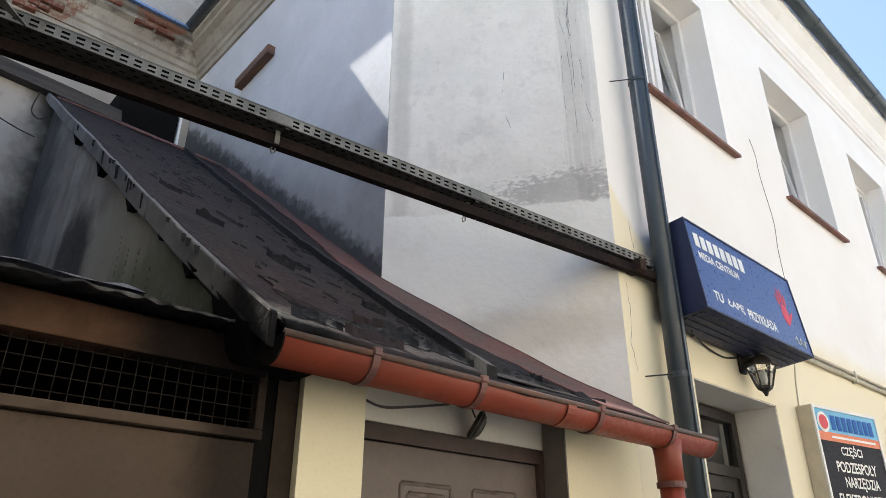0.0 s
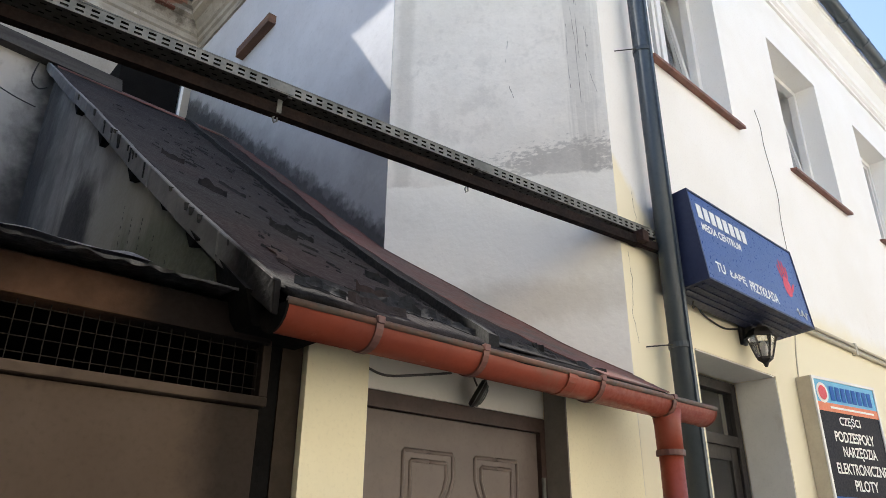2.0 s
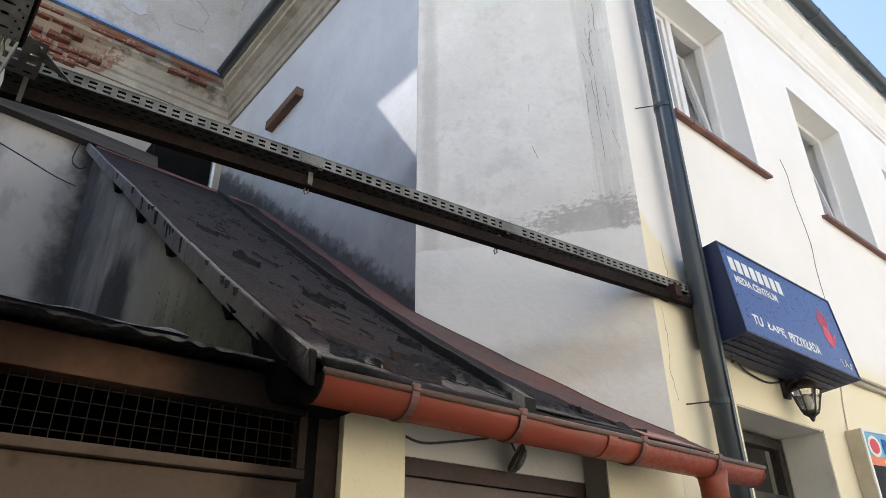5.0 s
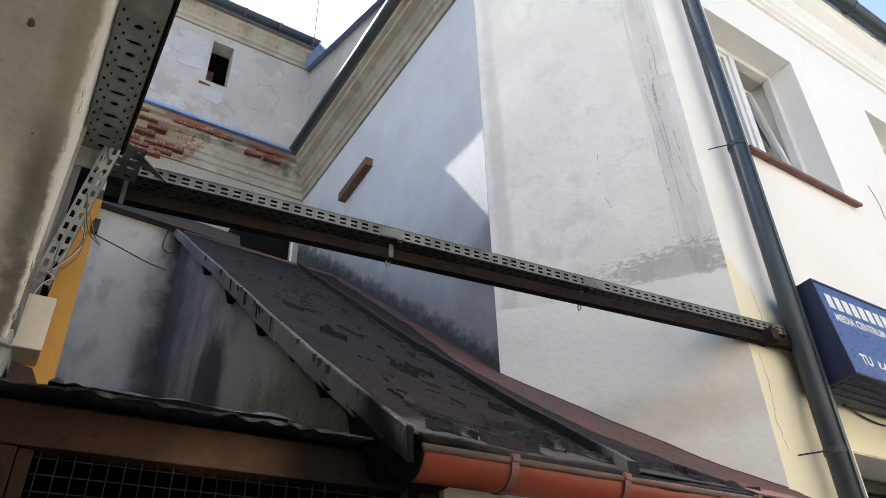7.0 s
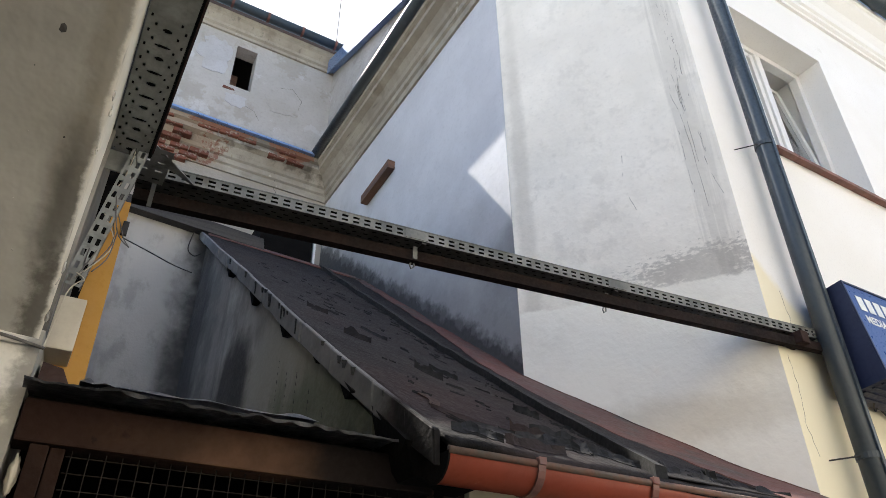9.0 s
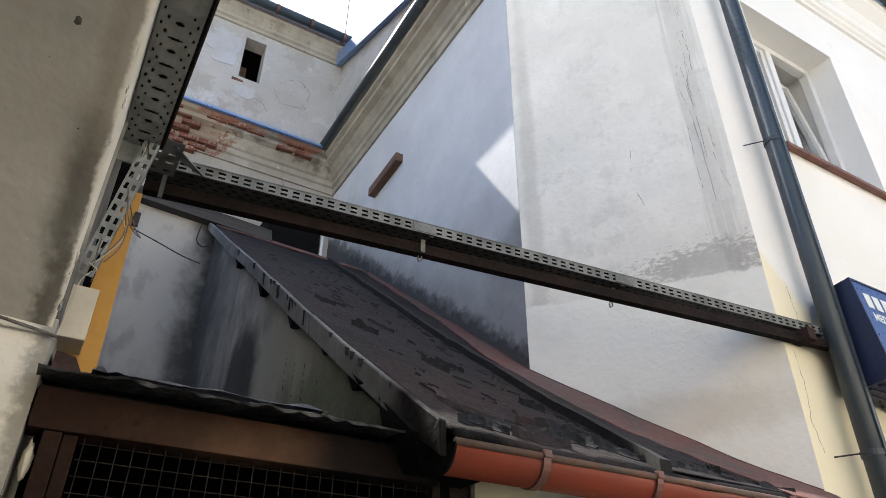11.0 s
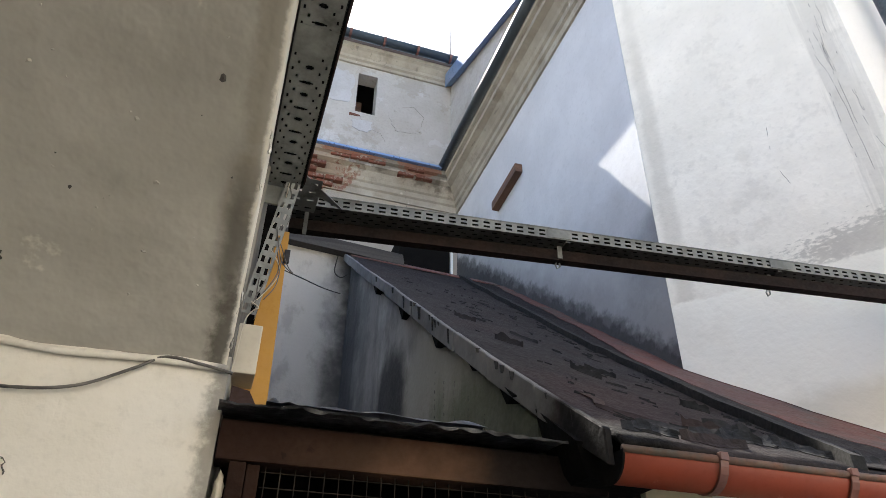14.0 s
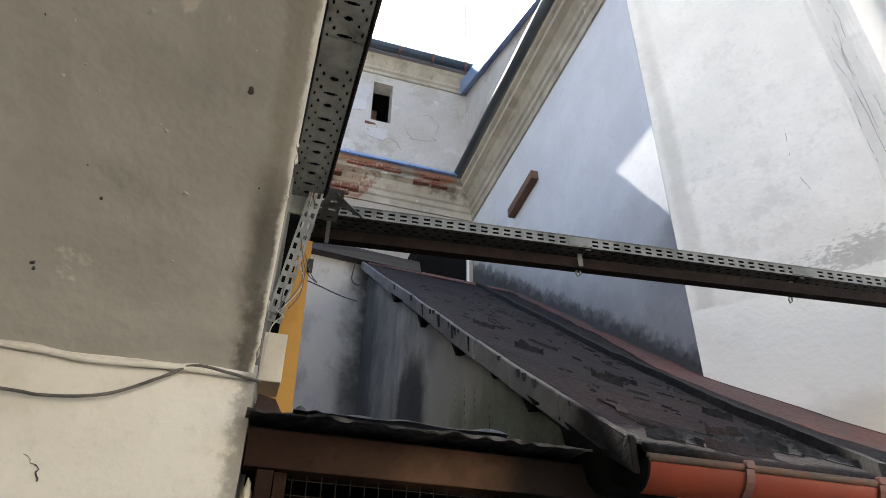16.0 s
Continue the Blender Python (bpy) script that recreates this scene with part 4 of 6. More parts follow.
for y, h in ((2.12, 0.085), (2.42, 0.05), (2.88, 0.10), (3.52, 0.085), (4.25, 0.07)):
    z = roof_point(0, y).z - 0.085
    c = rng.uniform(0.0, 0.03)
    part("purlin", hexa(bmesh.new(), [(verge_x(y) + 0.01, y - 0.06, z - h * 0.75), (0.96, y - 0.06, z - h * 0.75), (0.96, y + 0.05, z - h * 0.6 + c), (verge_x(y), y + 0.05, z - h * 0.6 + c),
                                      (verge_x(y) - 0.02, y - 0.07, z - 0.04), (0.96, y - 0.07, z - 0.04), (0.96, y + 0.09, z + 0.075), (verge_x(y) - 0.02, y + 0.09, z + 0.075)]), M_NEAR_BLACK, shed_roof, "near-black purlin end")
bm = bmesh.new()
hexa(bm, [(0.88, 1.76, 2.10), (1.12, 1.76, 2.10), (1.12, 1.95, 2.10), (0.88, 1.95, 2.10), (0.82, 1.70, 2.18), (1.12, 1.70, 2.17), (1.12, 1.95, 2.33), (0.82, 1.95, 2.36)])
part("eaves_box", bm, M_NEAR_BLACK, shed_roof, "near-black eaves boarding")

# ---- red gutter of the shed ----
GUT_Y, GUT_R = 1.63, 0.072
shed_gutter = thing("shed_gutter", "terracotta red plastic gutter with brown brackets", "gutter")
part("trough", half_gutter(bmesh.new(), (0.88, GUT_Y + 0.01, 2.126), (3.165, GUT_Y, 2.120), GUT_R, 16, 0.004, down=1.0), M_GUTTER_RED, shed_gutter, smooth=True)
for ex, ez in ((0.878, 2.126), (3.163, 2.120)):
    bm = bmesh.new()
    ey = GUT_Y + (0.01 if ex < 2 else 0.0)
    ring = [[bm.verts.new((ex + dx, ey + math.cos(math.pi * k / 14) * (GUT_R + 0.003), ez - math.sin(math.pi * k / 14) * (GUT_R + 0.003))) for k in range(15)] for dx in (0, 0.006)]
    bm.faces.new(ring[0]), bm.faces.new(ring[1][::-1])
    for k in range(15):
        bm.faces.new((ring[0][k], ring[0][(k + 1) % 15], ring[1][(k + 1) % 15], ring[1][k]))
    part("end_cap", bm, M_NEAR_BLACK if ex < 2 else M_GUTTER_RED, shed_gutter, "sooty end cap" if ex < 2 else "")
part("front_rim", tube(bmesh.new(), [(0.88, GUT_Y - GUT_R + 0.01, 2.128), (3.165, GUT_Y - GUT_R, 2.122)], 0.011, 10), M_GUTTER_RIM, shed_gutter, "dirty rolled rim", smooth=True)
part("joint_collar", strap(bmesh.new(), (2.09, GUT_Y, 2.123), True, GUT_R - 0.001, 0.05, 0.004), M_GUTTER_RED, shed_gutter)
for x in (1.18, 1.622, 2.273, 2.795):
    z = 2.126 - (x - 0.88) * 0.0026
    b = strap(bmesh.new(), (x, GUT_Y, z), True, GUT_R + 0.0005, 0.026, 0.006)
    box(b, x - 0.013, x + 0.013, GUT_Y - GUT_R - 0.012, GUT_Y - GUT_R + 0.012, z - 0.004, z + 0.018, 0.002)
    part("bracket", b, M_BRACKET, shed_gutter, "brown bracket")
down = thing("red_downpipe", "terracotta red downpipe hanging from the shed gutter", "downpipe")
DX = 2.84
part("outlet", tube(bmesh.new(), [(DX, GUT_Y, 2.085), (DX, GUT_Y, 2.02), (DX, GUT_Y, 1.90)], [0.066, 0.058, 0.056], 18), M_GUTTER_RED, down, smooth=True)
part("pipe", tube(bmesh.new(), [(DX, GUT_Y, 1.95), (DX, GUT_Y, 0.12)], 0.051, 18), M_GUTTER_RED, down, smooth=True)
for z in (1.90, 1.62, 0.9):
    part("collar", tube(bmesh.new(), [(DX, GUT_Y, z - 0.012), (DX, GUT_Y, z + 0.012)], 0.062, 18), M_BRACKET, down, "dirty collar")

# ---- dark downpipe of the house ----
pipe = thing("dark_downpipe", "anthracite blue downpipe fixed to the house corner", "downpipe")
PX, PY = 3.335, 1.79
part("pipe", tube(bmesh.new(), [(PX, PY, 7.1), (PX, PY, 0.12)], 0.055, 20), M_DARK_PIPE, pipe, smooth=True)
part("seam_strip", boxed(PX - 0.012, PX + 0.012, PY - 0.064, PY - 0.05, 0.2, 7.0), M_DARK_PIPE, pipe)
for z in (4.42, 2.50, 1.72):
    part("clamp", tube(bmesh.new(), [(PX, PY, z - 0.015), (PX, PY, z + 0.015)], 0.060, 20), M_DARK_PIPE, pipe)
    part("clamp_lug", boxed(PX + 0.05, PX + 0.075, PY - 0.02, PY + 0.0, z - 0.06, z + 0.05, 0.003), M_DARK_PIPE, pipe)
    part("wall_pin", tube(bmesh.new(), [(PX - 0.05, PY, z), (PX - 0.15, PY + 0.11, z - 0.01)], 0.004, 6), M_LAMP, pipe)

# ---- shed door ----
door = tagged(new("door_1"), "grey-brown panelled shed door in a dark brown frame, closed", "door", "", "structure")
DY = 2.02
part("door_frame", boxed(1.42, 1.475, DY, DY + 0.06, 0.0, 1.985), M_DOOR_FRAME, door)
part("door_frame", boxed(2.435, 2.485, DY, DY + 0.06, 0.0, 1.985), M_DOOR_FRAME, door)
part("door_frame", boxed(1.42, 2.485, DY, DY + 0.06, 1.985, 2.045), M_DOOR_FRAME, door)
leaf = part("door_leaf", boxed(1.478, 2.432, DY + 0.02, DY + 0.055, 0.02, 1.982, 0.004), M_DOOR, door)


def arc(cx, cz, rx, rz, a0, a1, n=8):
    return [(cx + rx * math.cos(radians(a0 + (a1 - a0) * k / n)), cz + rz * math.sin(radians(a0 + (a1 - a0) * k / n))) for k in range(n + 1)]


def moulding(outline, name="panel_moulding"):
    P = [Vector((x, DY + 0.022, z)) for x, z in outline]
    pts = [P[0]]
    for a, p, b in zip(P, P[1:], P[2:]):
        if (p - a).angle(b - p) > 0.6:
            pts += [p + (a - p).normalized() * 0.005, p + (b - p).normalized() * 0.005]
        else:
            pts.append(p)
    pts.append(P[-1])
    return part(name, tube(bmesh.new(), pts, 0.009, 6, True), M_DOOR, leaf, smooth=True)


for s in (-1, 1):
    cx = 1.985
    for g in (0.0, 0.035):
        inner, outer, topz = cx + s * (0.06 + g), cx + s * (0.31 - g), 1.85 - g
        curve = [(cx + s * (0.06 + g), 1.76)] + [(cx + s * (0.06 + g + (0.13 - g * 0.4) * math.sin(radians(k * 15)) ** 1.5), 1.76 - 0.10 * math.sin(radians(k * 15)) - k * 0.022) for k in range(1, 7)]
        moulding([((inner + outer) / 2, topz), (outer, topz), (outer, 1.30 + g)] + [(cx + s * (0.20 + g), 1.30 + g)] + curve[::-1] + [(inner, topz), ((inner + outer) / 2, topz)])
moulding(arc(1.985, 1.46, 0.14, 0.22, 0, 360, 24))
for z in (1.75, 1.1, 0.4):
    h = part("hinge", tube(bmesh.new(), [(2.44, DY - 0.004, z - 0.045), (2.44, DY - 0.004, z + 0.045)], 0.009, 8), M_GALV, door, "steel hinge")

bulkhead = thing("bulkhead_lamp", "dark oval bulkhead lamp hanging loose over the shed door", "lamp")
part("body", tube(bmesh.new(), [(0, 0, 0), (0, -0.010, 0), (0, -0.020, 0), (0, -0.028, 0)], [0.050, 0.056, 0.054, 0.044], 28), M_LAMP, bulkhead, smooth=True)
part("rim", tube(bmesh.new(), [(0, -0.027, 0), (0, -0.034, 0)], [0.047, 0.044], 28), M_GALV, bulkhead, "bright rim")
part("rim", tube(bmesh.new(), [(0, -0.011, 0), (0, -0.015, 0)], [0.0585, 0.0585], 28), M_GALV, bulkhead, "bright rim")
part("lens", tube(bmesh.new(), [(0, -0.033, 0), (0, -0.040, 0), (0, -0.043, 0)], [0.038, 0.030, 0.012], 28), M_LAMP_GLASS, bulkhead, "clear lens", smooth=True)
part("hanger", tube(bmesh.new(), [(0, -0.012, 0.052), (0, -0.006, 0.075)], 0.006, 8), M_LAMP, bulkhead)
bulkhead.matrix_world = pose(1.985, 1.972, 2.095, 30, 0, 54) @ Matrix.Scale(1.08, 4)
wire("door_lamp_cable", [(1.43, 1.99, 2.12), (1.52, 1.97, 2.09), (1.66, 1.96, 2.11), (1.85, 1.97, 2.15)], 0.005, M_WIRE, "thin grey cable drooping over the shed door")
wire("bulkhead_cable", [(2.0, 1.99, 2.20), (1.985, 1.98, 2.16), (2.0, 1.975, 2.12)], 0.004, M_WIRE, "short cable above the bulkhead lamp")

# ---- gate with mesh, beam and sheet edge ----
GX0, GX1 = 0.0, 1.005
gate = thing("garage_gate", "dusty brown sheet metal gate with a wire mesh light", "gate")
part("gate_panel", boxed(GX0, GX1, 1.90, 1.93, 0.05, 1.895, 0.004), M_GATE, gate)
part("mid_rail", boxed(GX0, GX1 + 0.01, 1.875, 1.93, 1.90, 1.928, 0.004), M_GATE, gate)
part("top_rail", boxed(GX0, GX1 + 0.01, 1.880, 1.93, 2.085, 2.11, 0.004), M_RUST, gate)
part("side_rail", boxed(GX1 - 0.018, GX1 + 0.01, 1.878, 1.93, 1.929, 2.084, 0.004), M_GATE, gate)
for k in range(26):
    x = GX0 + 0.012 + k * 0.0388
    if x < GX1 - 0.02:
        part("mesh_wire", tube(bmesh.new(), [(x, 1.90, 1.928), (x, 1.90, 2.085)], 0.0017, 5), M_MESH, gate)
for k in range(4):
    z = 1.952 + k * 0.0388
    part("mesh_wire", tube(bmesh.new(), [(GX0, 1.903, z), (GX1, 1.903, z)], 0.0017, 5), M_MESH, gate)
jamb = thing("gate_post", "rust-brown steel gate post with flaking paint", "post")
part("post_face", boxed(-0.082, -0.040, 1.868, 1.95, 0.0, 2.081, 0.004), M_POST, jamb)
part("post_rebate", boxed(-0.038, -0.004, 1.882, 1.95, 0.0, 2.081, 0.004), M_POST, jamb)
foam = bmesh.new()
bmesh.ops.create_icosphere(foam, subdivisions=3, radius=1.0)
for v in foam.verts:
    v.co = Vector((-0.098, 1.892, 2.01)) + Vector((v.co.x * 0.012, v.co.y * 0.014, v.co.z * 0.045)) * (1 + 0.4 * noise.noise(v.co * 2.2))
tagged(part("foam_filler", foam, M_CONDUIT, smooth=True), "yellowed foam filler squeezed out beside the gate post", "foam")
setting("wall_gate_jamb", boxed(1.018, 1.075, 1.93, 2.1, 0, 2.2), M_NEAR_BLACK, "near-black jamb beside the gate")
setting("wall_gate_return", boxed(1.077, 1.153, 1.925, 2.1, 0, 2.2), M_JAMB, "dark brown return of the shed pier")
# near-black sheets put the darkness of the unlit garage into colour
setting("wall_gate_side", boxed(0.765, 0.795, 2.605, 3.4, 0, 2.185), M_NEAR_BLACK, "near-black inner side standing in for the unlit garage")
setting("wall_gate_end", boxed(0.765, 1.016, 2.58, 2.60, 0, 2.185), M_NEAR_BLACK, "near-black sheet closing the unlit garage at the back")
setting("wall_gate_right", boxed(1.018, 1.03, 2.102, 2.60, 0, 2.185), M_NEAR_BLACK, "near-black inner side standing in for the unlit garage")
setting("wall_gate_left", boxed(-0.3, -0.26, 1.95, 3.4, 0, 2.185), M_NEAR_BLACK, "near-black inner wall standing in for the unlit garage")
setting("wall_gate_inner", boxed(-0.3, 1.1, 3.4, 3.5, 0, 2.2), M_NEAR_BLACK, "near-black wall standing in for the unlit space behind the gate")
setting("ceiling", boxed(-0.3, 1.03, 1.967, 3.6, 2.19, 2.205), M_NEAR_BLACK, "near-black sheet for the unlit underside of the garage roof")
# added strip, stops light showing between the beam and the sheet edge
setting("trim_gate_gap_filler", boxed(-0.12, 0.93, 1.953, 1.965, 2.09, 2.235), M_NEAR_BLACK, "near-black strip added to close the light gap behind the gate beam")
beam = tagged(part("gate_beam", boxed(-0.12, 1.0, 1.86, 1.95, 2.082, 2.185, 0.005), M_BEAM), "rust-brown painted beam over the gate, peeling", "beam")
bm = bmesh.new()


def crumple(u, v):
    x = -0.135 + 1.04 * u
    fold = 0.007 * noise.noise((x * 4, 1, 0)) + 0.020 * max(0.0, noise.noise((x * 11, 5, 0)) - 0.22) + 0.003 * noise.noise((x * 40, 2, 6)) - 0.004
    return Vector((x, 1.755 + 0.22 * v + 0.016 * noise.noise((x * 5, 0, 2)) + 0.005 * noise.noise((x * 30, v * 3, 2)), 2.200 + 0.022 * v + (1 - v) * fold + 0.004 * noise.noise((x * 18, v * 6, 9))))


t_rows = grid_wall(bm, crumple, 150, 8)
lo = [bm.verts.new(r[0].co + Vector((0, 0.004, -0.003 - 0.012 * abs(noise.noise((r[0].co.x * 14, 3, 3)))))) for r in t_rows]
for i in range(150):
    bm.faces.new((t_rows[i][0], t_rows[i + 1][0], lo[i + 1], lo[i]))
tagged(part("roof_edge_sheet", bm, M_SHEET), "crumpled dark sheet metal edge of the low garage roof", "sheet metal")


def curled_strip(x0, x1, y, z, seed, label):
    b = bmesh.new()
    grid_wall(b, lambda u, v: Vector((x0 + (x1 - x0) * u, y + 0.05 * v + 0.006 * noise.noise((u * 5, v, seed)), z + 0.006 * noise.noise((u * 4, v * 2, seed)) + 0.020 * math.sin(v * 2.6) * (0.4 + 0.7 * abs(noise.noise((u * 4, 1, seed)))))), 40, 6)
    tagged(part("curled_strip", b, M_SHEET, smooth=True), label, "sheet metal")


curled_strip(0.10, 0.58, 1.752, 2.206, 9.0, "long curled loose strip of bright sheet lying on the roof edge")
curled_strip(-0.02, 0.12, 1.748, 2.204, 4.0, "short bent strip of sheet on the roof edge")

# ---- cable trays ----
SLOTS = ((0.18, 0.40, 0.22, 0.78), (0.60, 0.82, 0.22, 0.78))
FLOOR_SLOTS = ((0.12, 0.20, 0.1, 0.5), (0.36, 0.44, 0.5, 0.9), (0.56, 0.64, 0.1, 0.5), (0.80, 0.88, 0.5, 0.9))


def tray_parts(owner, length, width, lip, pitch, lip_slots=SLOTS, floor_slots=FLOOR_SLOTS, floor_metal=M_GALV_SHADED):
    cols = max(int(length / pitch), 2)
    made = [part("tray_lip", perforated(bmesh.new(), (0, 0, 0), (1, 0, 0), (0, 0, 1), length, lip, cols, 0.0015, lip_slots), M_GALV, owner),
            part("tray_lip", perforated(bmesh.new(), (0, width, 0), (1, 0, 0), (0, 0, 1), length, lip, cols, 0.0015, lip_slots), M_GALV, owner),
            part("tray_floor", perforated(bmesh.new(), (0, 0.002, 0), (1, 0, 0), (0, 1, 0), length, width - 0.004, cols, 0.0015, floor_slots), floor_metal, owner, "punched floor, its shading put into the steel colour"),
            part("rolled_edge", boxed(0, length, -0.004, 0.008, lip, lip + 0.004), M_GALV, owner)]
    return made


tray = thing("cable_tray", "punched galvanised cable tray spanning the yard mouth", "cable tray")
tray_parts(tray, 3.34, 0.115, 0.047, 0.046)
for x in (1.02, 2.02):
    part("splice_plate", boxed(x, x + 0.10, -0.004, -0.001, 0.004, 0.044), M_GALV, tray)
tray.matrix_world = pose(-0.02, 2.188, 3.140, 0, 0.32, -6.15)
bar = thing("carrying_bar", "rusty brown steel bar under the cable tray", "steel bar")
part("bar_flange", boxed(0.0, 3.38, 0.080, 0.118, -0.040, -0.035), M_BAR, bar)
part("bar_web", boxed(0.0, 3.38, 0.080, 0.085, -0.035, 0.008), M_BAR, bar)
part("bar_web", boxed(0.0, 3.38, 0.113, 0.118, -0.035, 0.008), M_BAR, bar)
bar.matrix_world = pose(-0.02, 2.188, 3.120, 0, 0.62, -7.75)


def clip(x):
    c = thing("tray_clip", "bent shiny steel clip holding the tray on its bar", "clip", "clips along the cable tray")
    part("hook", tube(bmesh.new(), [(x, 0.07, -0.035), (x - 0.004, 0.072, -0.055), (x - 0.012, 0.075, -0.075), (x - 0.004, 0.08, -0.088), (x + 0.008, 0.078, -0.078), (x + 0.004, 0.073, -0.058)], 0.004, 6), M_GALV, c)
    part("clip_plate", boxed(x - 0.010, x + 0.010, 0.045, 0.050, -0.060, 0.0, 0.001), M_GALV, c)
    part("cross_bar", boxed(x + 0.01, x + 0.03, 0.0, 0.12, -0.012, -0.004, 0.001), M_LAMP, c)
    c.matrix_world = pose(-0.02, 2.188, 3.140, 0, 0.32, -6.15)


# added cables block the light that would show through the tray slots
bundle = thing("added_cable_bundle", "near-black cables added in the cable tray to darken its slots", "cable")
for k in range(5):
    part("cable", tube(bmesh.new(), [(0.0, 0.018 + k * 0.02, 0.014), (0.9, 0.022 + k * 0.019, 0.013), (1.9, 0.016 + k * 0.02, 0.014), (2.7, 0.02 + k * 0.019, 0.014), (3.33, 0.018 + k * 0.02, 0.014)], 0.0115, 8), M_NEAR_BLACK, bundle, smooth=True)
    part("cable", tube(bmesh.new(), [(0.0, 0.018 + k * 0.02, 0.034), (1.1, 0.02 + k * 0.019, 0.033), (2.1, 0.016 + k * 0.02, 0.034), (3.33, 0.018 + k * 0.02, 0.034)], 0.0100, 8), M_NEAR_BLACK, bundle, smooth=True)
for z, r in ((0.011, 0.007), (0.027, 0.0075), (0.041, 0.0065)):
    part("cable", tube(bmesh.new(), [(0.0, 0.0095, z), (1.3, 0.0105, z), (2.4, 0.0095, z), (3.33, 0.010, z)], r, 8), M_NEAR_BLACK, bundle, smooth=True)
bundle.matrix_world = pose(-0.02, 2.188, 3.140, 0, 0.32, -6.15)
# same for the near tray, whose holes would show sky
near_bundle = thing("added_cable_bundle", "near-black cables added in the near cable tray to darken its holes", "cable")
for k in range(6):
    part("cable", tube(bmesh.new(), [(-0.104 + k * 0.02, -0.4, 3.068), (-0.102 + k * 0.019, 0.9, 3.067), (-0.104 + k * 0.02, 1.98, 3.068)], 0.0105, 8), M_NEAR_BLACK, near_bundle, smooth=True)
clip(1.085), clip(2.04)
near_tray = thing("near_cable_tray", "wide punched galvanised tray running out from the wall edge", "cable tray")
NEAR_SLOTS = ((0.07, 0.12, 0.05, 0.17), (0.07, 0.12, 0.56, 0.68), (0.88, 0.93, 0.30, 0.42), (0.88, 0.93, 0.80, 0.92), (0.20, 0.25, 0.32, 0.42), (0.20, 0.25, 0.84, 0.94),
              (0.75, 0.80, 0.05, 0.15), (0.75, 0.80, 0.54, 0.64), (0.40, 0.44, 0.22, 0.30), (0.44, 0.56, 0.19, 0.33), (0.56, 0.60, 0.22, 0.30), (0.32, 0.40, 0.68, 0.74), (0.40, 0.60, 0.66, 0.76), (0.60, 0.68, 0.68, 0.74))
tray_parts(near_tray, 2.5, 0.116, 0.05, 0.105, floor_slots=NEAR_SLOTS, floor_metal=M_GALV_GREY)
part("splice_plate", boxed(0.62, 0.72, 0.002, 0.114, -0.004, -0.0025), M_GALV_GREY, near_tray)
near_tray.matrix_world = pose(-0.121, 1.99, 3.055, 0, 0, -90)
near_bar = thing("near_carrying_bar", "rusty brown bar beside the near cable tray", "steel bar")
part("bar_body", boxed(-0.002, 0.008, -0.4, 1.96, 3.06, 3.10, 0.002), M_RUST, near_bar)
junction = thing("tray_junction", "overlapping steel plates where the trays meet", "bracket")
part("plate", perforated(bmesh.new(), (-0.128, 1.985, 3.110), (1, 0, 0), (0, 1, 0), 0.20, 0.20, 4, 0.002, ((0.10, 0.16, 0.2, 0.7), (0.34, 0.40, 0.2, 0.7), (0.60, 0.66, 0.2, 0.7), (0.84, 0.90, 0.2, 0.7))), M_GALV_GREY, junction)
part("plate", boxed(-0.122, -0.045, 1.992, 1.996, 2.98, 3.106), M_GALV_GREY, junction)
part("gusset", hexa(bmesh.new(), [(0.012, 1.975, 3.113), (0.012, 2.05, 3.113), (0.17, 2.165, 3.135), (0.17, 2.158, 3.135), (0.012, 1.975, 3.117), (0.012, 2.05, 3.117), (0.17, 2.165, 3.139), (0.17, 2.158, 3.139)]), M_GALV, junction)
part("hanger", boxed(0.04, 0.055, 2.20, 2.206, 3.02, 3.135), M_GALV_SHADED, junction)
fall_tray = thing("falling_cable_tray", "narrow punched tray going down the wall corner", "cable tray")
part("tray_floor", perforated(bmesh.new(), (-0.128, 1.955, 2.545), (0.075, 0, 0.52), (1, 0, -0.13), 0.53, 0.048, 12, 0.0015, ((0.15, 0.38, 0.2, 0.75), (0.62, 0.85, 0.2, 0.75))), M_GALV_GREY, fall_tray)
part("tray_lip", perforated(bmesh.new(), (-0.080, 1.956, 2.540), (0.075, 0, 0.52), (0, 1, 0), 0.53, 0.035, 12, 0.0015, ((0.3, 0.6, 0.2, 0.75),)), M_GALV, fall_tray)

box_thing = tagged(part("corner_block", boxed(-0.122, -0.052, 1.95, 2.10, 2.350, 2.505, 0.004), M_CONDUIT), "cream painted block at the wall corner below the tray", "junction box")
setting("trim_yellow_board", hexa(bmesh.new(), [(-0.10, 2.07, 2.27), (0.000, 2.07, 2.27), (0.000, 2.10, 2.27), (-0.10, 2.10, 2.27), (-0.05, 2.07, 2.93), (-0.012, 2.07, 2.93), (-0.012, 2.10, 2.93), (-0.05, 2.10, 2.93)]), M_YELLOW, "ochre yellow painted board at the yard corner")
tagged(part("rusty_plate", hexa(bmesh.new(), [(-0.11, 1.92, 2.235), (-0.03, 1.92, 2.235), (-0.02, 2.05, 2.235), (-0.11, 2.05, 2.235), (-0.11, 1.95, 2.31), (-0.06, 1.95, 2.30), (-0.05, 2.05, 2.31), (-0.11, 2.05, 2.31)]), M_RUST), "rusty bent plate on the garage roof corner", "sheet metal")
tagged(part("door_latch", boxed(-0.018, 0.0, 2.055, 2.068, 2.80, 2.85, 0.002), M_LAMP), "small black latch on the yellow board", "latch")

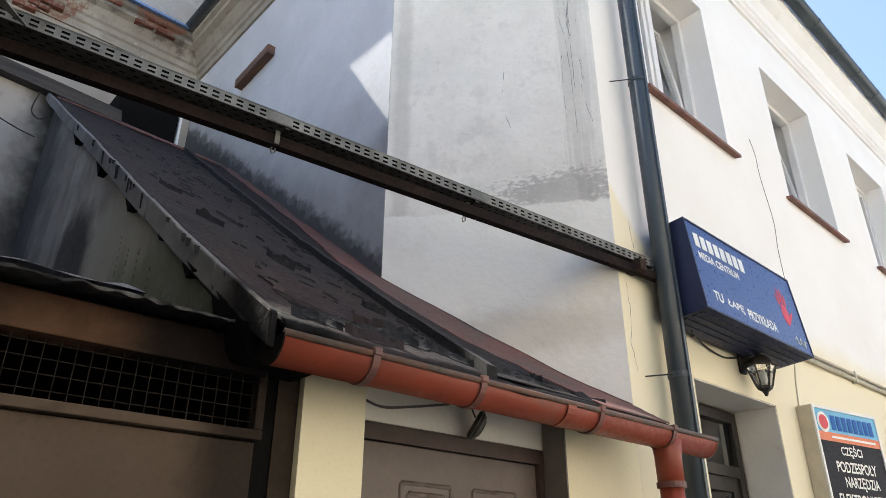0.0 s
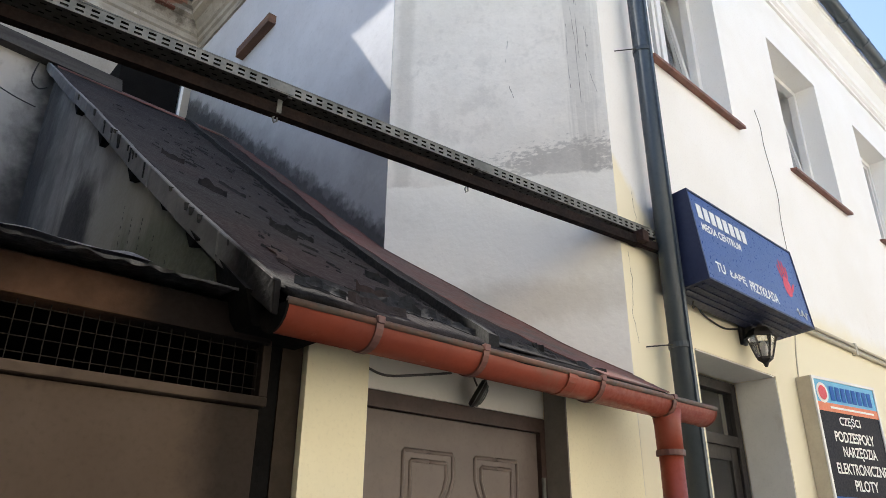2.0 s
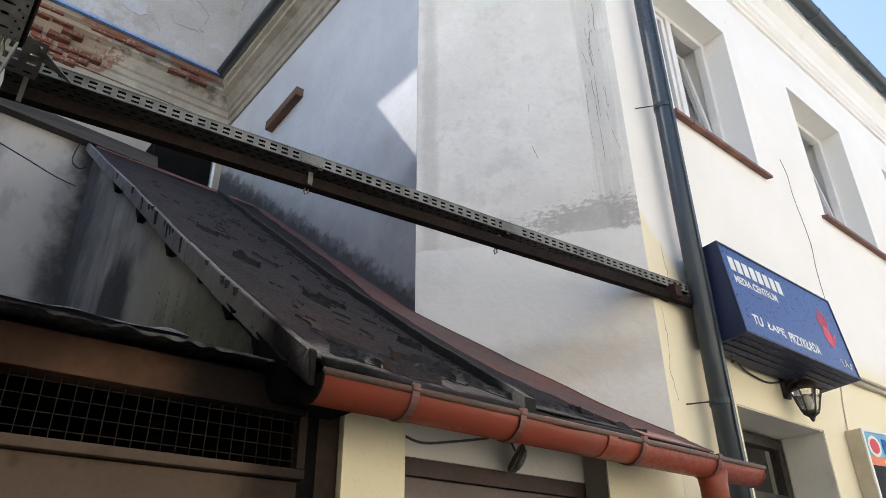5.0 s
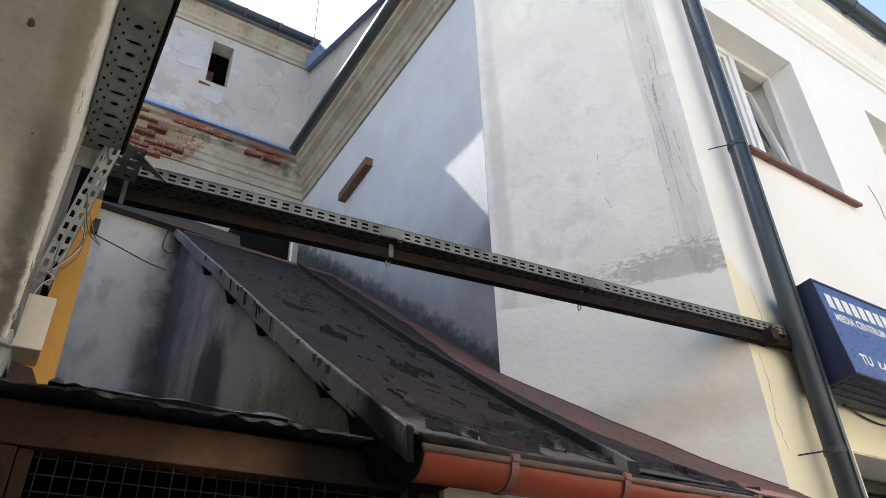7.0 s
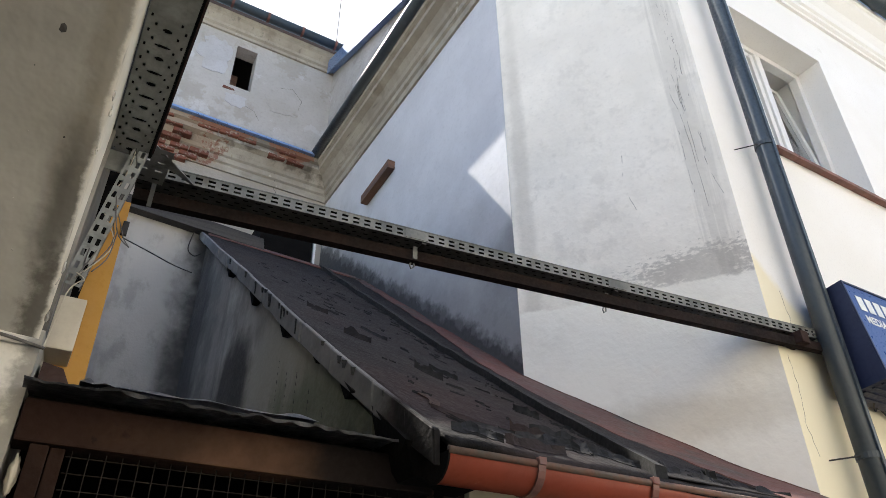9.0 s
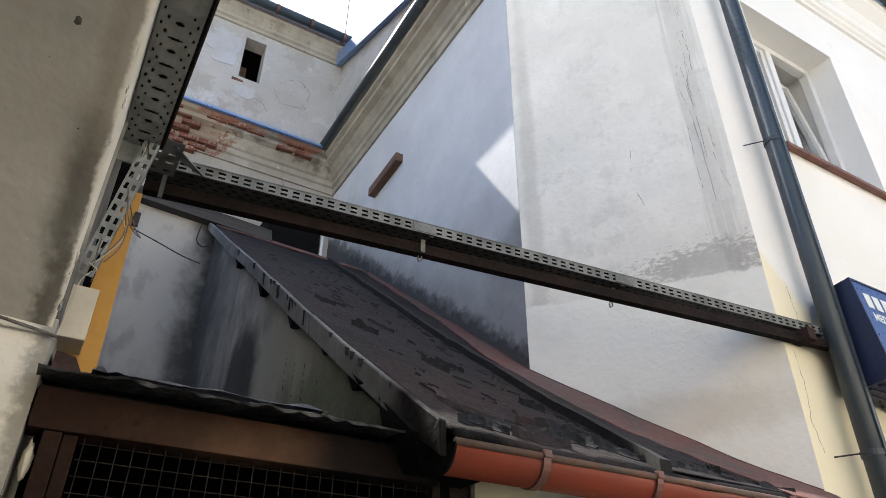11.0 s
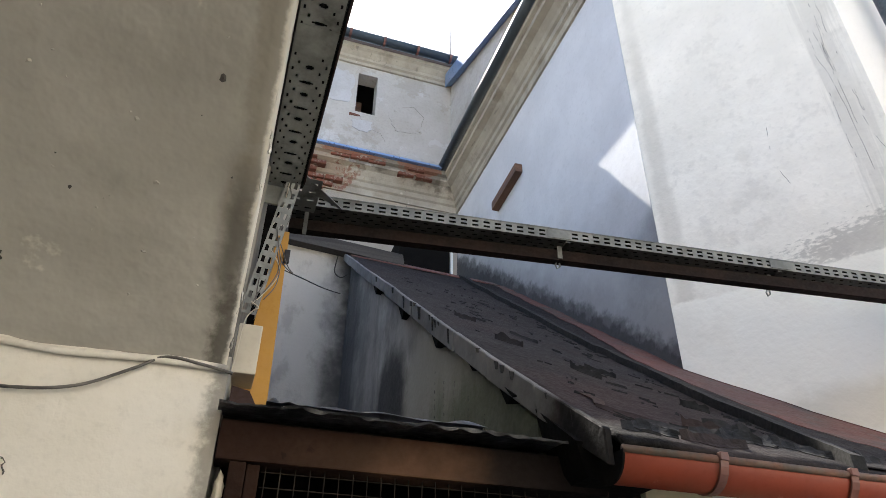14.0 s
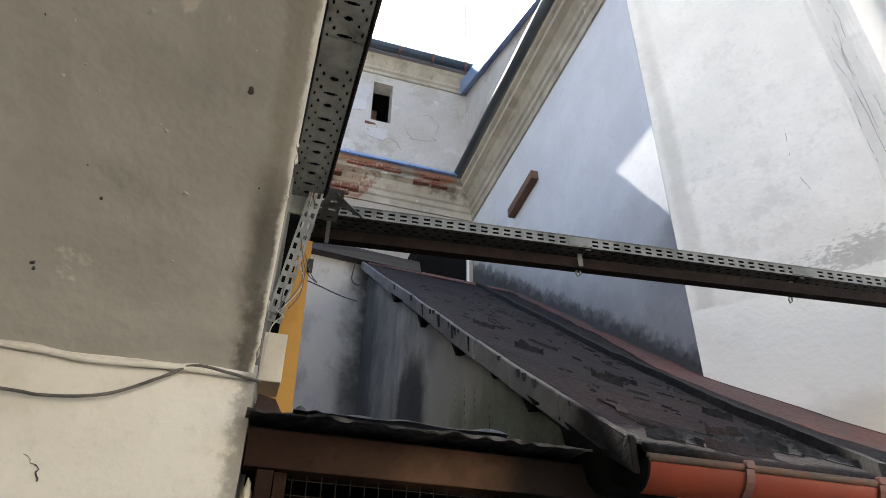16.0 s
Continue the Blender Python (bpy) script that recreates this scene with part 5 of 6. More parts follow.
# sheet put in where the gap is only dark with shade
setting("trim_corner_backing", boxed(-0.160, -0.052, 2.205, 2.225, 2.38, 3.45), M_NEAR_BLACK, "near-black sheet standing in for the dark gap behind the falling tray")

# loose wires at the corner
for k in range(4):
    r2 = random.Random(20 + k)
    pts = [(-0.055 + 0.012 * r2.uniform(-1, 1), 1.97 - 0.01 * k, 3.05), (-0.04 + 0.02 * r2.uniform(-1, 1), 1.965, 2.94), (-0.065 + 0.02 * r2.uniform(-1, 1), 1.96, 2.82), (-0.06 + 0.03 * r2.uniform(-1, 1), 1.96, 2.70), (-0.09 + 0.015 * r2.uniform(-1, 1), 1.94, 2.56)]
    wire("corner_cable", pts, 0.0019, M_WIRE if k != 2 else M_CONDUIT, "thin tangled cable beside the falling tray")
wire("corner_cable", [(-0.06, 1.95, 2.86), (-0.03, 1.95, 2.74), (0.012, 1.96, 2.705), (-0.01, 1.97, 2.74), (-0.04, 1.95, 2.80)], 0.0018, M_WIRE, "loop of thin cable in front of the yellow board")
wire("corner_cable", [(-0.03, 1.95, 2.74), (-0.035, 1.95, 2.65), (-0.065, 1.945, 2.59)], 0.0018, M_WIRE, "thin cable end hanging to the cream block")
wire("corner_cable", [(-0.10, 1.94, 2.575), (-0.075, 1.935, 2.555), (-0.09, 1.94, 2.545), (-0.108, 1.93, 2.50), (-0.115, 1.90, 2.38), (-0.12, 1.87, 2.31)], 0.0018, M_CONDUIT, "pale cable running down the cream block")
wire("yard_cable", [(-0.06, 5.0, 4.55), (0.3, 5.3, 4.62), (0.55, 5.6, 4.72), (0.72, 5.62, 4.70)], 0.005, M_LAMP, "dark cable strung across the yard wall")
wire("yard_cable", [(0.66, 5.6, 5.1), (0.64, 5.6, 4.92), (0.70, 5.6, 4.86), (0.76, 5.6, 4.90)], 0.006, M_LAMP, "dark cable loop below the roof tip")
wire("wall_cable", [(-1.6, 1.862, 2.345), (-0.76, 1.858, 2.322), (-0.55, 1.857, 2.310), (-0.36, 1.855, 2.318), (-0.24, 1.855, 2.318), (-0.13, 1.855, 2.318)], 0.010, M_LEFT_WALL, "cable painted over with the cream wall")
wire("wall_cable", [(-1.6, 1.85, 2.20), (-0.78, 1.85, 2.205), (-0.62, 1.85, 2.20), (-0.48, 1.85, 2.222), (-0.36, 1.85, 2.285), (-0.29, 1.85, 2.327), (-0.2, 1.845, 2.318), (-0.115, 1.85, 2.305)], 0.0045, M_WIRE, "grey cable sagging along the cream wall")

# ---- facade: windows ----


def facade_window(x0, x1, tilt):
    w = tagged(new("window_1"), "white plastic two-sash window set deep in the white wall", "window", "", "structure")
    y, z0, z1 = FRONT + 0.20, WIN_Z[0] + 0.03, WIN_Z[1]
    f = 0.06
    for a, b, c, d in ((x0, x0 + f, z0, z1), (x1 - f, x1, z0, z1), (x0 + f, x1 - f, z0, z0 + f), (x0 + f, x1 - f, z1 - f, z1)):
        part("window_frame", boxed(a, b, y, y + 0.07, c, d, 0.004), M_PVC, w)
    xm = (x0 + x1) / 2
    part("window_mullion", boxed(xm - 0.035, xm + 0.035, y, y + 0.07, z0 + f, z1 - f, 0.004), M_PVC, w)
    for k, (a, b) in enumerate(((x0 + f, xm - 0.035), (xm + 0.035, x1 - f))):
        c, d, g = z0 + f, z1 - f, 0.055
        bm = bmesh.new()
        for q in ((a, a + g, c, d), (b - g, b, c, d), (a + g, b - g, c, c + g), (a + g, b - g, d - g, d)):
            box(bm, q[0] + 0.003, q[1] - 0.003, -0.012, 0.05, q[2] - c + 0.003, q[3] - c - 0.003)
        s = part("sash", bm, M_PVC, w)
        pane = part("pane", boxed(a + g, b - g, 0.012, 0.020, g, d - c - g), M_GLASS, s)
        pane.visible_shadow = False
        s.matrix_world = pose(0, y + 0.03, c, -7 if (k == 1 and tilt) else 0, 0, 0)
        pane.matrix_parent_inverse = Matrix()
    cur = part("curtain", boxed(x0 + 0.05, x1 - 0.05, y + 0.30, y + 0.32, z0, z1), M_CURTAIN, w, "pale curtain")
    n = 6
    for k in range(n):
        a = x0 - 0.09 + (x1 - x0 + 0.18) * k / n
        b = x0 - 0.09 + (x1 - x0 + 0.18) * (k + 1) / n - 0.006
        part("sill_tile", hexa(bmesh.new(), [(a, FRONT - 0.055, 4.575), (b, FRONT - 0.055, 4.575), (b, FRONT + 0.20, 4.632), (a, FRONT + 0.20, 4.632), (a, FRONT - 0.055, 4.60), (b, FRONT - 0.055, 4.60), (b, FRONT + 0.20, 4.657), (a, FRONT + 0.20, 4.657)]), M_SILL, w)
    return w


for i, (a, b) in enumerate(WINDOWS):
    facade_window(a, b, i != 2)
setting("wall_front_inner", boxed(3.2, 15, 3.05, 3.1, 0.1, 7.3), M_UNLIT_ROOM, "dim rooms behind the windows")
setting("floor", boxed(3.2, 15, 2.33, 3.04, 3.5, 3.6), M_UNLIT_ROOM, "floor between the storeys")

# ---- facade: entrance ----
entry = tagged(new("door_2"), "dark brown glazed entrance door deep in its reveal", "door", "", "structure")
EY = FRONT + 0.28
for a, b, c, d in ((3.72, 3.79, 0.12, 2.56), (4.67, 4.74, 0.12, 2.56), (3.79, 4.67, 2.49, 2.56), (3.79, 4.67, 2.13, 2.20)):
    part("door_frame", boxed(a, b, EY, EY + 0.07, c, d, 0.004), M_LAMP, entry)
for a, b, c, d in ((3.79, 3.88, 0.14, 2.13), (4.58, 4.67, 0.14, 2.13), (3.88, 4.58, 2.04, 2.13), (3.88, 4.58, 0.14, 0.9)):
    part("door_rail", boxed(a, b, EY + 0.02, EY + 0.06, c, d, 0.003), M_LAMP, entry)
p = part("pane", boxed(3.79, 4.67, EY + 0.03, EY + 0.036, 2.20, 2.49), M_GLASS, entry)
p = part("pane", boxed(3.88, 4.58, EY + 0.03, EY + 0.036, 0.9, 2.04), M_GLASS, entry)

# added panel, makes the unlit inside read dark through the glass
part("back_panel", boxed(3.80, 4.66, EY + 0.075, EY + 0.09, 0.14, 2.12), M_NEAR_BLACK, entry, "near-black panel added behind the door glass for its dark inside")
setting("trim_door_reveal", boxed(4.750, 4.757, FRONT + 0.003, EY - 0.002, 0.12, 2.570), M_REVEAL, "grey-white painted door reveal")
setting("trim_door_soffit", boxed(3.703, 4.748, FRONT + 0.003, EY - 0.002, 2.572, 2.578), M_REVEAL, "grey-white underside of the door opening")

# ---- blue light-box sign ----
sign = thing("shop_sign", "navy blue light-box sign with white lettering on the house front", "sign")
SW, SH = 1.385, 0.57


def lettering(name, string, width, height, at, material, parent, slant=0.0, depth=0.002, bold=0.03):
    cu = bpy.data.curves.new(name, "FONT")
    cu.body, cu.size, cu.extrude, cu.offset = string, 1.0, 0.0, bold
    tmp = new(name, cu)
    dg = bpy.context.evaluated_depsgraph_get()
    me = bpy.data.meshes.new_from_object(tmp.evaluated_get(dg))
    bpy.data.objects.remove(tmp)
    xs, ys = [v.co.x for v in me.vertices], [v.co.y for v in me.vertices]
    sx, sy = width / (max(xs) - min(xs)), height / (max(ys) - min(ys))
    x0, y0 = min(xs), min(ys)
    for v in me.vertices:
        yy = (v.co.y - y0) * sy
        v.co = ((v.co.x - x0) * sx + at[0] + slant * yy, -depth, yy + at[1])
    me.materials.clear()
    me.materials.append(material)
    ob = new(name, me)
    ob.parent = parent
    return ob


part("housing", hexa(bmesh.new(), [(0, 0.004, 0), (SW, 0.004, 0), (SW, 0.26, 0), (0, 0.26, 0), (0, 0.004, SH), (SW, 0.004, SH), (SW, 0.20, SH), (0, 0.20, SH)]), M_SIGN_SIDE, sign)
face = part("face", boxed(0.012, SW - 0.012, -0.001, 0.003, 0.012, SH - 0.012), M_SIGN_BLUE, sign, "blue printed face")
for a, b, c, d in ((0, SW, 0, 0.012), (0, SW, SH - 0.012, SH), (0, 0.012, 0.012, SH - 0.012), (SW - 0.012, SW, 0.012, SH - 0.012)):
    part("rim", boxed(a, b, -0.006, 0.0035, c, d), M_SIGN_SIDE, sign)
for k in range(4):
    part("vent_rib", boxed(0.03, SW - 0.03, 0.04 + k * 0.05, 0.055 + k * 0.05, -0.008, 0.0), M_SIGN_SIDE, sign)
# the trade name as plain strokes, the other words lettered
for k in range(8):
    a = 0.075 + k * 0.077
    part("name_bar", boxed(a, a + 0.055, -0.0035, -0.0015, SH - 0.165, SH - 0.075), M_WHITE, face)
lettering("word", "MEDIA CENTRUM", 0.47, 0.052, (0.085, SH - 0.245), M_WHITE, face)
lettering("word", "TU", 0.105, 0.062, (0.135, 0.082), M_WHITE, face)
lettering("word", "\u0141AP\u0118", 0.20, 0.060, (0.29, 0.075), M_WHITE, face)
lettering("word", "PRZYK\u0141ADA", 0.38, 0.066, (0.53, 0.065), M_WHITE, face)
bm = bmesh.new()


def disc(b, cx, cz, rx, rz, a, y, n=16):
    c = [b.verts.new((cx + rx * math.cos(k * 2 * math.pi / n) * math.cos(a) - rz * math.sin(k * 2 * math.pi / n) * math.sin(a), y, cz + rx * math.cos(k * 2 * math.pi / n) * math.sin(a) + rz * math.sin(k * 2 * math.pi / n) * math.cos(a))) for k in range(n)]
    b.faces.new(c)


disc(bm, 1.14, 0.245, 0.056, 0.075, 0, -0.0022)
for dx, dz, a, L in ((-0.062, 0.095, 0.30, 0.050), (-0.026, 0.130, 0.10, 0.060), (0.012, 0.130, -0.06, 0.060), (0.046, 0.108, -0.22, 0.052), (0.078, 0.005, -0.75, 0.050)):
    disc(bm, 1.14 + dx, 0.245 + dz, 0.0135, L, a, -0.0026 - (dx + 0.07) * 0.006)
part("red_emblem", bm, M_RED_PRINT, face, "red printed emblem")
scrawl = [(1.16 + 0.022 * k + 0.008 * math.sin(k * 2.3), -0.003, 0.075 + 0.03 * math.sin(k * 1.9)) for k in range(9)]
part("scrawl", tube(bmesh.new(), scrawl, 0.0035, 4), M_WHITE, face, "white scribbled mark")
sign.matrix_world = pose(3.378, 1.600, 2.842, -6, 0, 0)
wire("sign_cable", [(3.60, 1.80, 2.85), (3.70, 1.85, 2.83), (3.86, 1.885, 2.80), (4.08, 1.89, 2.775), (4.24, 1.89, 2.80), (4.32, 1.88, 2.82)], 0.006, M_LAMP, "black cable drooping under the sign")
wire("sign_cable", [(3.58, 1.78, 2.85), (3.60, 1.82, 2.81), (3.66, 1.85, 2.80), (3.70, 1.84, 2.85)], 0.005, M_LAMP, "small loop of black cable under the sign")

# ---- lantern ----
lantern = thing("wall_lantern", "black cast metal coach lantern with clear panes on a wall arm", "lamp")
LX, LY, LZ = 4.33, 1.77, 2.55
part("wall_plate", boxed(LX - 0.035, LX + 0.035, 1.872, 1.898, LZ + 0.16, LZ + 0.34, 0.01), M_LAMP, lantern)
part("arm", tube(bmesh.new(), [(LX, 1.875, LZ + 0.22), (LX, 1.85, LZ + 0.25), (LX, 1.81, LZ + 0.30), (LX, LY, LZ + 0.30), (LX, LY, LZ + 0.255)], 0.016, 8), M_LAMP, lantern, smooth=True)


def hexring(r, z):
    return [(LX + r * math.cos(k * math.pi / 3), LY + r * math.sin(k * math.pi / 3), z) for k in range(6)]


def loft(rings):
    b = bmesh.new()
    vr = [[b.verts.new(p) for p in r] for r in rings]
    for a, c in zip(vr, vr[1:]):
        for k in range(6):
            b.faces.new((a[k], a[(k + 1) % 6], c[(k + 1) % 6], c[k]))
    b.faces.new(vr[0][::-1]), b.faces.new(vr[-1])
    return b


part("cap", loft([hexring(0.105, LZ + 0.185), hexring(0.10, LZ + 0.200), hexring(0.055, LZ + 0.245), hexring(0.02, LZ + 0.260)]), M_LAMP, lantern)
part("base", loft([hexring(0.008, LZ + 0.000), hexring(0.018, LZ + 0.025), hexring(0.045, LZ + 0.045), hexring(0.05, LZ + 0.060)]), M_LAMP, lantern)
gl = part("glass", loft([hexring(0.043, LZ + 0.061), hexring(0.080, LZ + 0.184)]), M_LAMP_GLASS, lantern, "clear panes")
gl.visible_shadow = False
for a, b in zip(hexring(0.047, LZ + 0.060), hexring(0.086, LZ + 0.186)):
    part("glazing_bar", tube(bmesh.new(), [a, b], 0.005, 5), M_LAMP, lantern)
part("bulb", tube(bmesh.new(), [(LX, LY, LZ + 0.070), (LX, LY, LZ + 0.100), (LX, LY, LZ + 0.140), (LX, LY, LZ + 0.160)], [0.012, 0.024, 0.022, 0.012], 10), M_WHITE, lantern, "white lamp bulb", smooth=True)

# ---- trade board ----
board = thing("trade_board", "tall framed sign board with white lettering on dark blue", "sign")
BW, BH = 0.80, 1.9
part("casing", boxed(0, BW, 0.004, 0.11, 0, BH, 0.004), M_CONDUIT, board)
panel = part("panel", boxed(0.02, BW - 0.02, 0.0, 0.0035, 0.02, BH - 0.02), M_BLACK_PRINT, board, "dark printed panel")
for a, b, c, d in ((0, BW, 0, 0.02), (0, BW, BH - 0.02, BH), (0, 0.02, 0.02, BH - 0.02), (BW - 0.02, BW, 0.02, BH - 0.02)):
    part("rim", boxed(a, b, -0.008, 0.0035, c, d), M_PVC, board)
part("header", boxed(0.02, BW - 0.02, -0.002, -0.0005, BH - 0.21, BH - 0.02), M_SKY_PRINT, panel, "pale blue header")
part("header_stripe", boxed(0.02, BW - 0.02, -0.004, -0.0025, BH - 0.235, BH - 0.175), M_ORANGE, panel, "orange stripe")
bm = bmesh.new()
disc(bm, 0.105, BH - 0.11, 0.07, 0.07, 0, -0.005, 24)
part("round_mark", bm, M_WHITE, panel, "white round emblem")
bm = bmesh.new()
disc(bm, 0.105, BH - 0.11, 0.05, 0.05, 0, -0.0065, 24)
part("round_mark", bm, M_RED_PRINT, panel, "red round emblem")
for k in range(8):
    part("name_bar", boxed(0.20 + k * 0.068, 0.25 + k * 0.068, -0.0055, -0.0045, BH - 0.155, BH - 0.055), M_BLUE_PRINT, panel)
part("small_line", boxed(0.17, 0.72, -0.0065, -0.0052, BH - 0.212, BH - 0.198), M_WHITE, panel)
for word, x, w, z in (("CZ\u0118\u015aCI", 0.25, 0.26, 0.335), ("PODZESPO\u0141Y", 0.155, 0.49, 0.435), ("NARZ\u0118DZIA", 0.22, 0.42, 0.55), ("ELEKTRONICZNE", 0.105, 0.62, 0.645), ("PILOTY", 0.28, 0.29, 0.75)):
    lettering("word", word, w, 0.092 if word in ("CZ\u0118\u015aCI", "NARZ\u0118DZIA") else 0.072, (x, BH - z), M_WHITE, panel, depth=0.003, bold=0.022)
part("lower_field", boxed(0.02, BW - 0.02, -0.002, -0.0005, 0.02, BH - 0.79), M_BLUE_PRINT, panel, "blue lower field")
lettering("word", "Serwis", 0.56, 0.12, (0.10, BH - 0.935), M_WHITE, panel, depth=0.004, bold=0.04)
board.matrix_world = pose(5.06, 1.79, 0.72, 0, 0, -10)

# ---- conduits and cables on the front ----
cond = thing("wall_conduit", "cream painted twin conduit along the house front", "conduit")
for dz, r in ((0.0, 0.018), (0.05, 0.013)):
    part("tube_run", tube(bmesh.new(), [(4.72, FRONT - 0.02, 3.02 + dz), (9.0, FRONT - 0.02, 3.08 + dz), (14, FRONT - 0.02, 3.10 + dz)], r, 8), M_CONDUIT, cond, smooth=True)
for k in range(5):
    part("saddle", boxed(5.3 + k * 1.1, 5.33 + k * 1.1, FRONT - 0.042, FRONT, 3.0 + k * 0.012, 3.10 + k * 0.012), M_CONDUIT, cond)
wire("front_cable", [(5.30, FRONT - 0.004, 4.95), (5.36, FRONT - 0.004, 4.8), (5.36, FRONT - 0.004, 4.6), (5.44, FRONT - 0.004, 4.2), (5.40, FRONT - 0.004, 3.9), (5.42, FRONT - 0.004, 3.4)], 0.0022, M_WIRE, "thin grey cable down the white house front")
wire("front_cable", [(5.24, FRONT - 0.004, 2.98), (5.18, FRONT - 0.004, 2.82), (5.13, FRONT - 0.006, 2.60)], 0.005, M_CONDUIT, "thin pale cable down to the trade board")
wire("pipe_cable", [(3.56, FRONT - 0.004, 4.40), (3.60, FRONT - 0.004, 4.15), (3.55, FRONT - 0.004, 3.95), (3.61, FRONT - 0.004, 3.75), (3.58, FRONT - 0.004, 3.5)], 0.004, M_WIRE, "thin wavy cable beside the dark downpipe")
tagged(part("tray_bracket", boxed(3.11, 3.17, 1.80, 1.90, 3.052, 3.118, 0.004), M_RUST), "rusty bracket carrying the tray at the house corner", "bracket")

# ---- timber stub on the yard wall ----
tagged(part("timber_stub", hexa(bmesh.new(), [(2.27, 4.99, 6.09), (2.27, 5.64, 6.04), (2.349, 5.64, 6.04), (2.349, 4.99, 6.09), (2.27, 4.99, 6.19), (2.27, 5.64, 6.14), (2.349, 5.64, 6.14), (2.349, 4.99, 6.19)]), M_WOOD_BROWN), "short brown timber fixed to the yard wall", "timber")

# ---- bare bricks under the ledge of the rear building ----
rb = random.Random(11)
rear_wall = bpy.data.objects["trim_rear_cornice"]
brick_meshes = []
for k in range(6):
    b = boxed(-0.116, 0.116, -0.05, 0.05, -0.031, 0.031, 0.010)
    for v in b.verts:
        v.co += Vector((noise.noise((v.co.x * 14, v.co.z * 20, k * 5.1)), noise.noise((v.co.x * 16, v.co.z * 18, k * 3.3)), noise.noise((v.co.x * 15, v.co.y * 20, k * 7.7)))) * 0.011
    me = bpy.data.meshes.new("brick")
    b.to_mesh(me)
    b.free()
    me.materials.append(M_BRICK)
    brick_meshes.append(me)


def lay_brick(x, y, z, owner, tilt=0.05):
    b = new("brick", rb.choice(brick_meshes))
    b.location = (x, y, z)
    b.rotation_euler = (rb.uniform(-tilt, tilt), rb.uniform(-tilt, tilt), rb.uniform(-tilt, tilt))
    b.scale = (rb.uniform(0.92, 1.04), 1.0, rb.uniform(0.9, 1.06))
    b.parent = owner


for row in range(7):
    for col in range(10):
        x = -0.05 + col * 0.25 + (0.125 if row % 2 else 0)
        z = 6.98 + row * 0.072 - 0.08
        out = (0.045, 0.05, 0.075, 0.115, 0.165, 0.20, 0.235)[row]
        bare = x < 0.62 - 0.05 * abs(row - 2) + 0.16 * rb.random() or (row == 6 and x < 1.25 and rb.random() < 0.5) or (row >= 5 and 1.5 < x < 1.95)
        if bare and rb.random() < 0.95:
            lay_brick(x + rb.uniform(-0.015, 0.015), REAR - out + 0.046 + rb.uniform(-0.014, 0.006), z, rear_wall)
attic = bpy.data.objects["wall_rear_upper"]
for k in range(5):
    lay_brick(0.34 + k * 0.17 + rb.uniform(-0.03, 0.03), REAR + 0.046, 7.53 + 0.03 * rb.random(), attic)
lay_brick(0.90, REAR + 0.049, 8.27, attic)


def plaster_patch(cx, cz, w, h, seed, owner, material, name="plaster_flake", y=REAR, proud=0.007):
    """A remnant of plaster with a ragged outline, standing a little proud of the wall."""
    b = bmesh.new()
    n = 34
    front, back = [], []
    for k in range(n):
        a = 2 * math.pi * k / n
        r = 1 + 0.45 * noise.noise((math.cos(a) * 1.3, math.sin(a) * 1.3, seed)) + 0.22 * noise.noise((math.cos(a) * 4, math.sin(a) * 4, seed))
        x, z = cx + w / 2 * r * math.copysign(abs(math.cos(a)) ** 0.7, math.cos(a)), cz + h / 2 * r * math.copysign(abs(math.sin(a)) ** 0.7, math.sin(a))
        front.append(b.verts.new((x, y - proud, z)))
        back.append(b.verts.new((x, y + 0.002, z)))
    b.faces.new(front)
    for k in range(n):
        b.faces.new((front[k], front[(k + 1) % n], back[(k + 1) % n], back[k]))
    return part(name, b, material, owner, "flaking pale plaster")


plaster_patch(0.58, 8.78, 0.42, 0.62, 1.4, attic, M_LIMEWASH)
plaster_patch(0.98, 8.10, 0.30, 0.20, 3.2, attic, M_LIMEWASH)
plaster_patch(1.62, 8.34, 0.50, 0.36, 5.9, attic, M_BACK_WALL)

# ---- cracks in the renders ----


def crack(points, owner, r=0.0013):
    rc = random.Random(len(points) * 7 + int(points[0][2] * 100))
    out = []
    for a, b in zip(points, points[1:]):
        for k in range(5):
            f = k / 5
            out.append(Vector(a).lerp(Vector(b), f) + Vector((rc.uniform(-0.006, 0.006), 0, 0)))
    out.append(Vector(points[-1]))
    part("crack", tube(bmesh.new(), out, [r * rc.uniform(0.4, 1.2) for _ in out], 4), M_WIRE, bpy.data.objects[owner], "thin dark crack")


def on_corner(s, z, out=0.0):
    return (CORNER_B[0] + (CORNER_E[0] - CORNER_B[0]) * s - 0.001, CORNER_B[1] + (CORNER_E[1] - CORNER_B[1]) * s - 0.0005, z)


crack([on_corner(0.155, 5.0), on_corner(0.125, 4.75), on_corner(0.11, 4.45), on_corner(0.105, 3.98)], "wall_corner")
crack([on_corner(0.075, 4.40), on_corner(0.06, 4.2), on_corner(0.035, 4.04)], "wall_corner")
rk = random.Random(8)
for k in range(13):
    s0, z0 = rk.uniform(0.055, 0.15), rk.uniform(4.0, 5.6)
    ln = rk.uniform(0.15, 0.7)
    crack([on_corner(s0 + 0.012 * rk.uniform(-1, 1), z0 + ln), on_corner(s0, z0 + ln / 2), on_corner(s0 - 0.004, z0)], "wall_corner", rk.choice((0.0006, 0.0009, 0.0013)))
crack([on_corner(0.42, 4.55), on_corner(0.44, 4.3), on_corner(0.40, 4.1)], "wall_corner", 0.0015)
crack([(3.10, FRONT, 3.02), (3.12, FRONT, 2.86), (3.09, FRONT, 2.66), (3.12, FRONT, 2.5)], "wall_front")
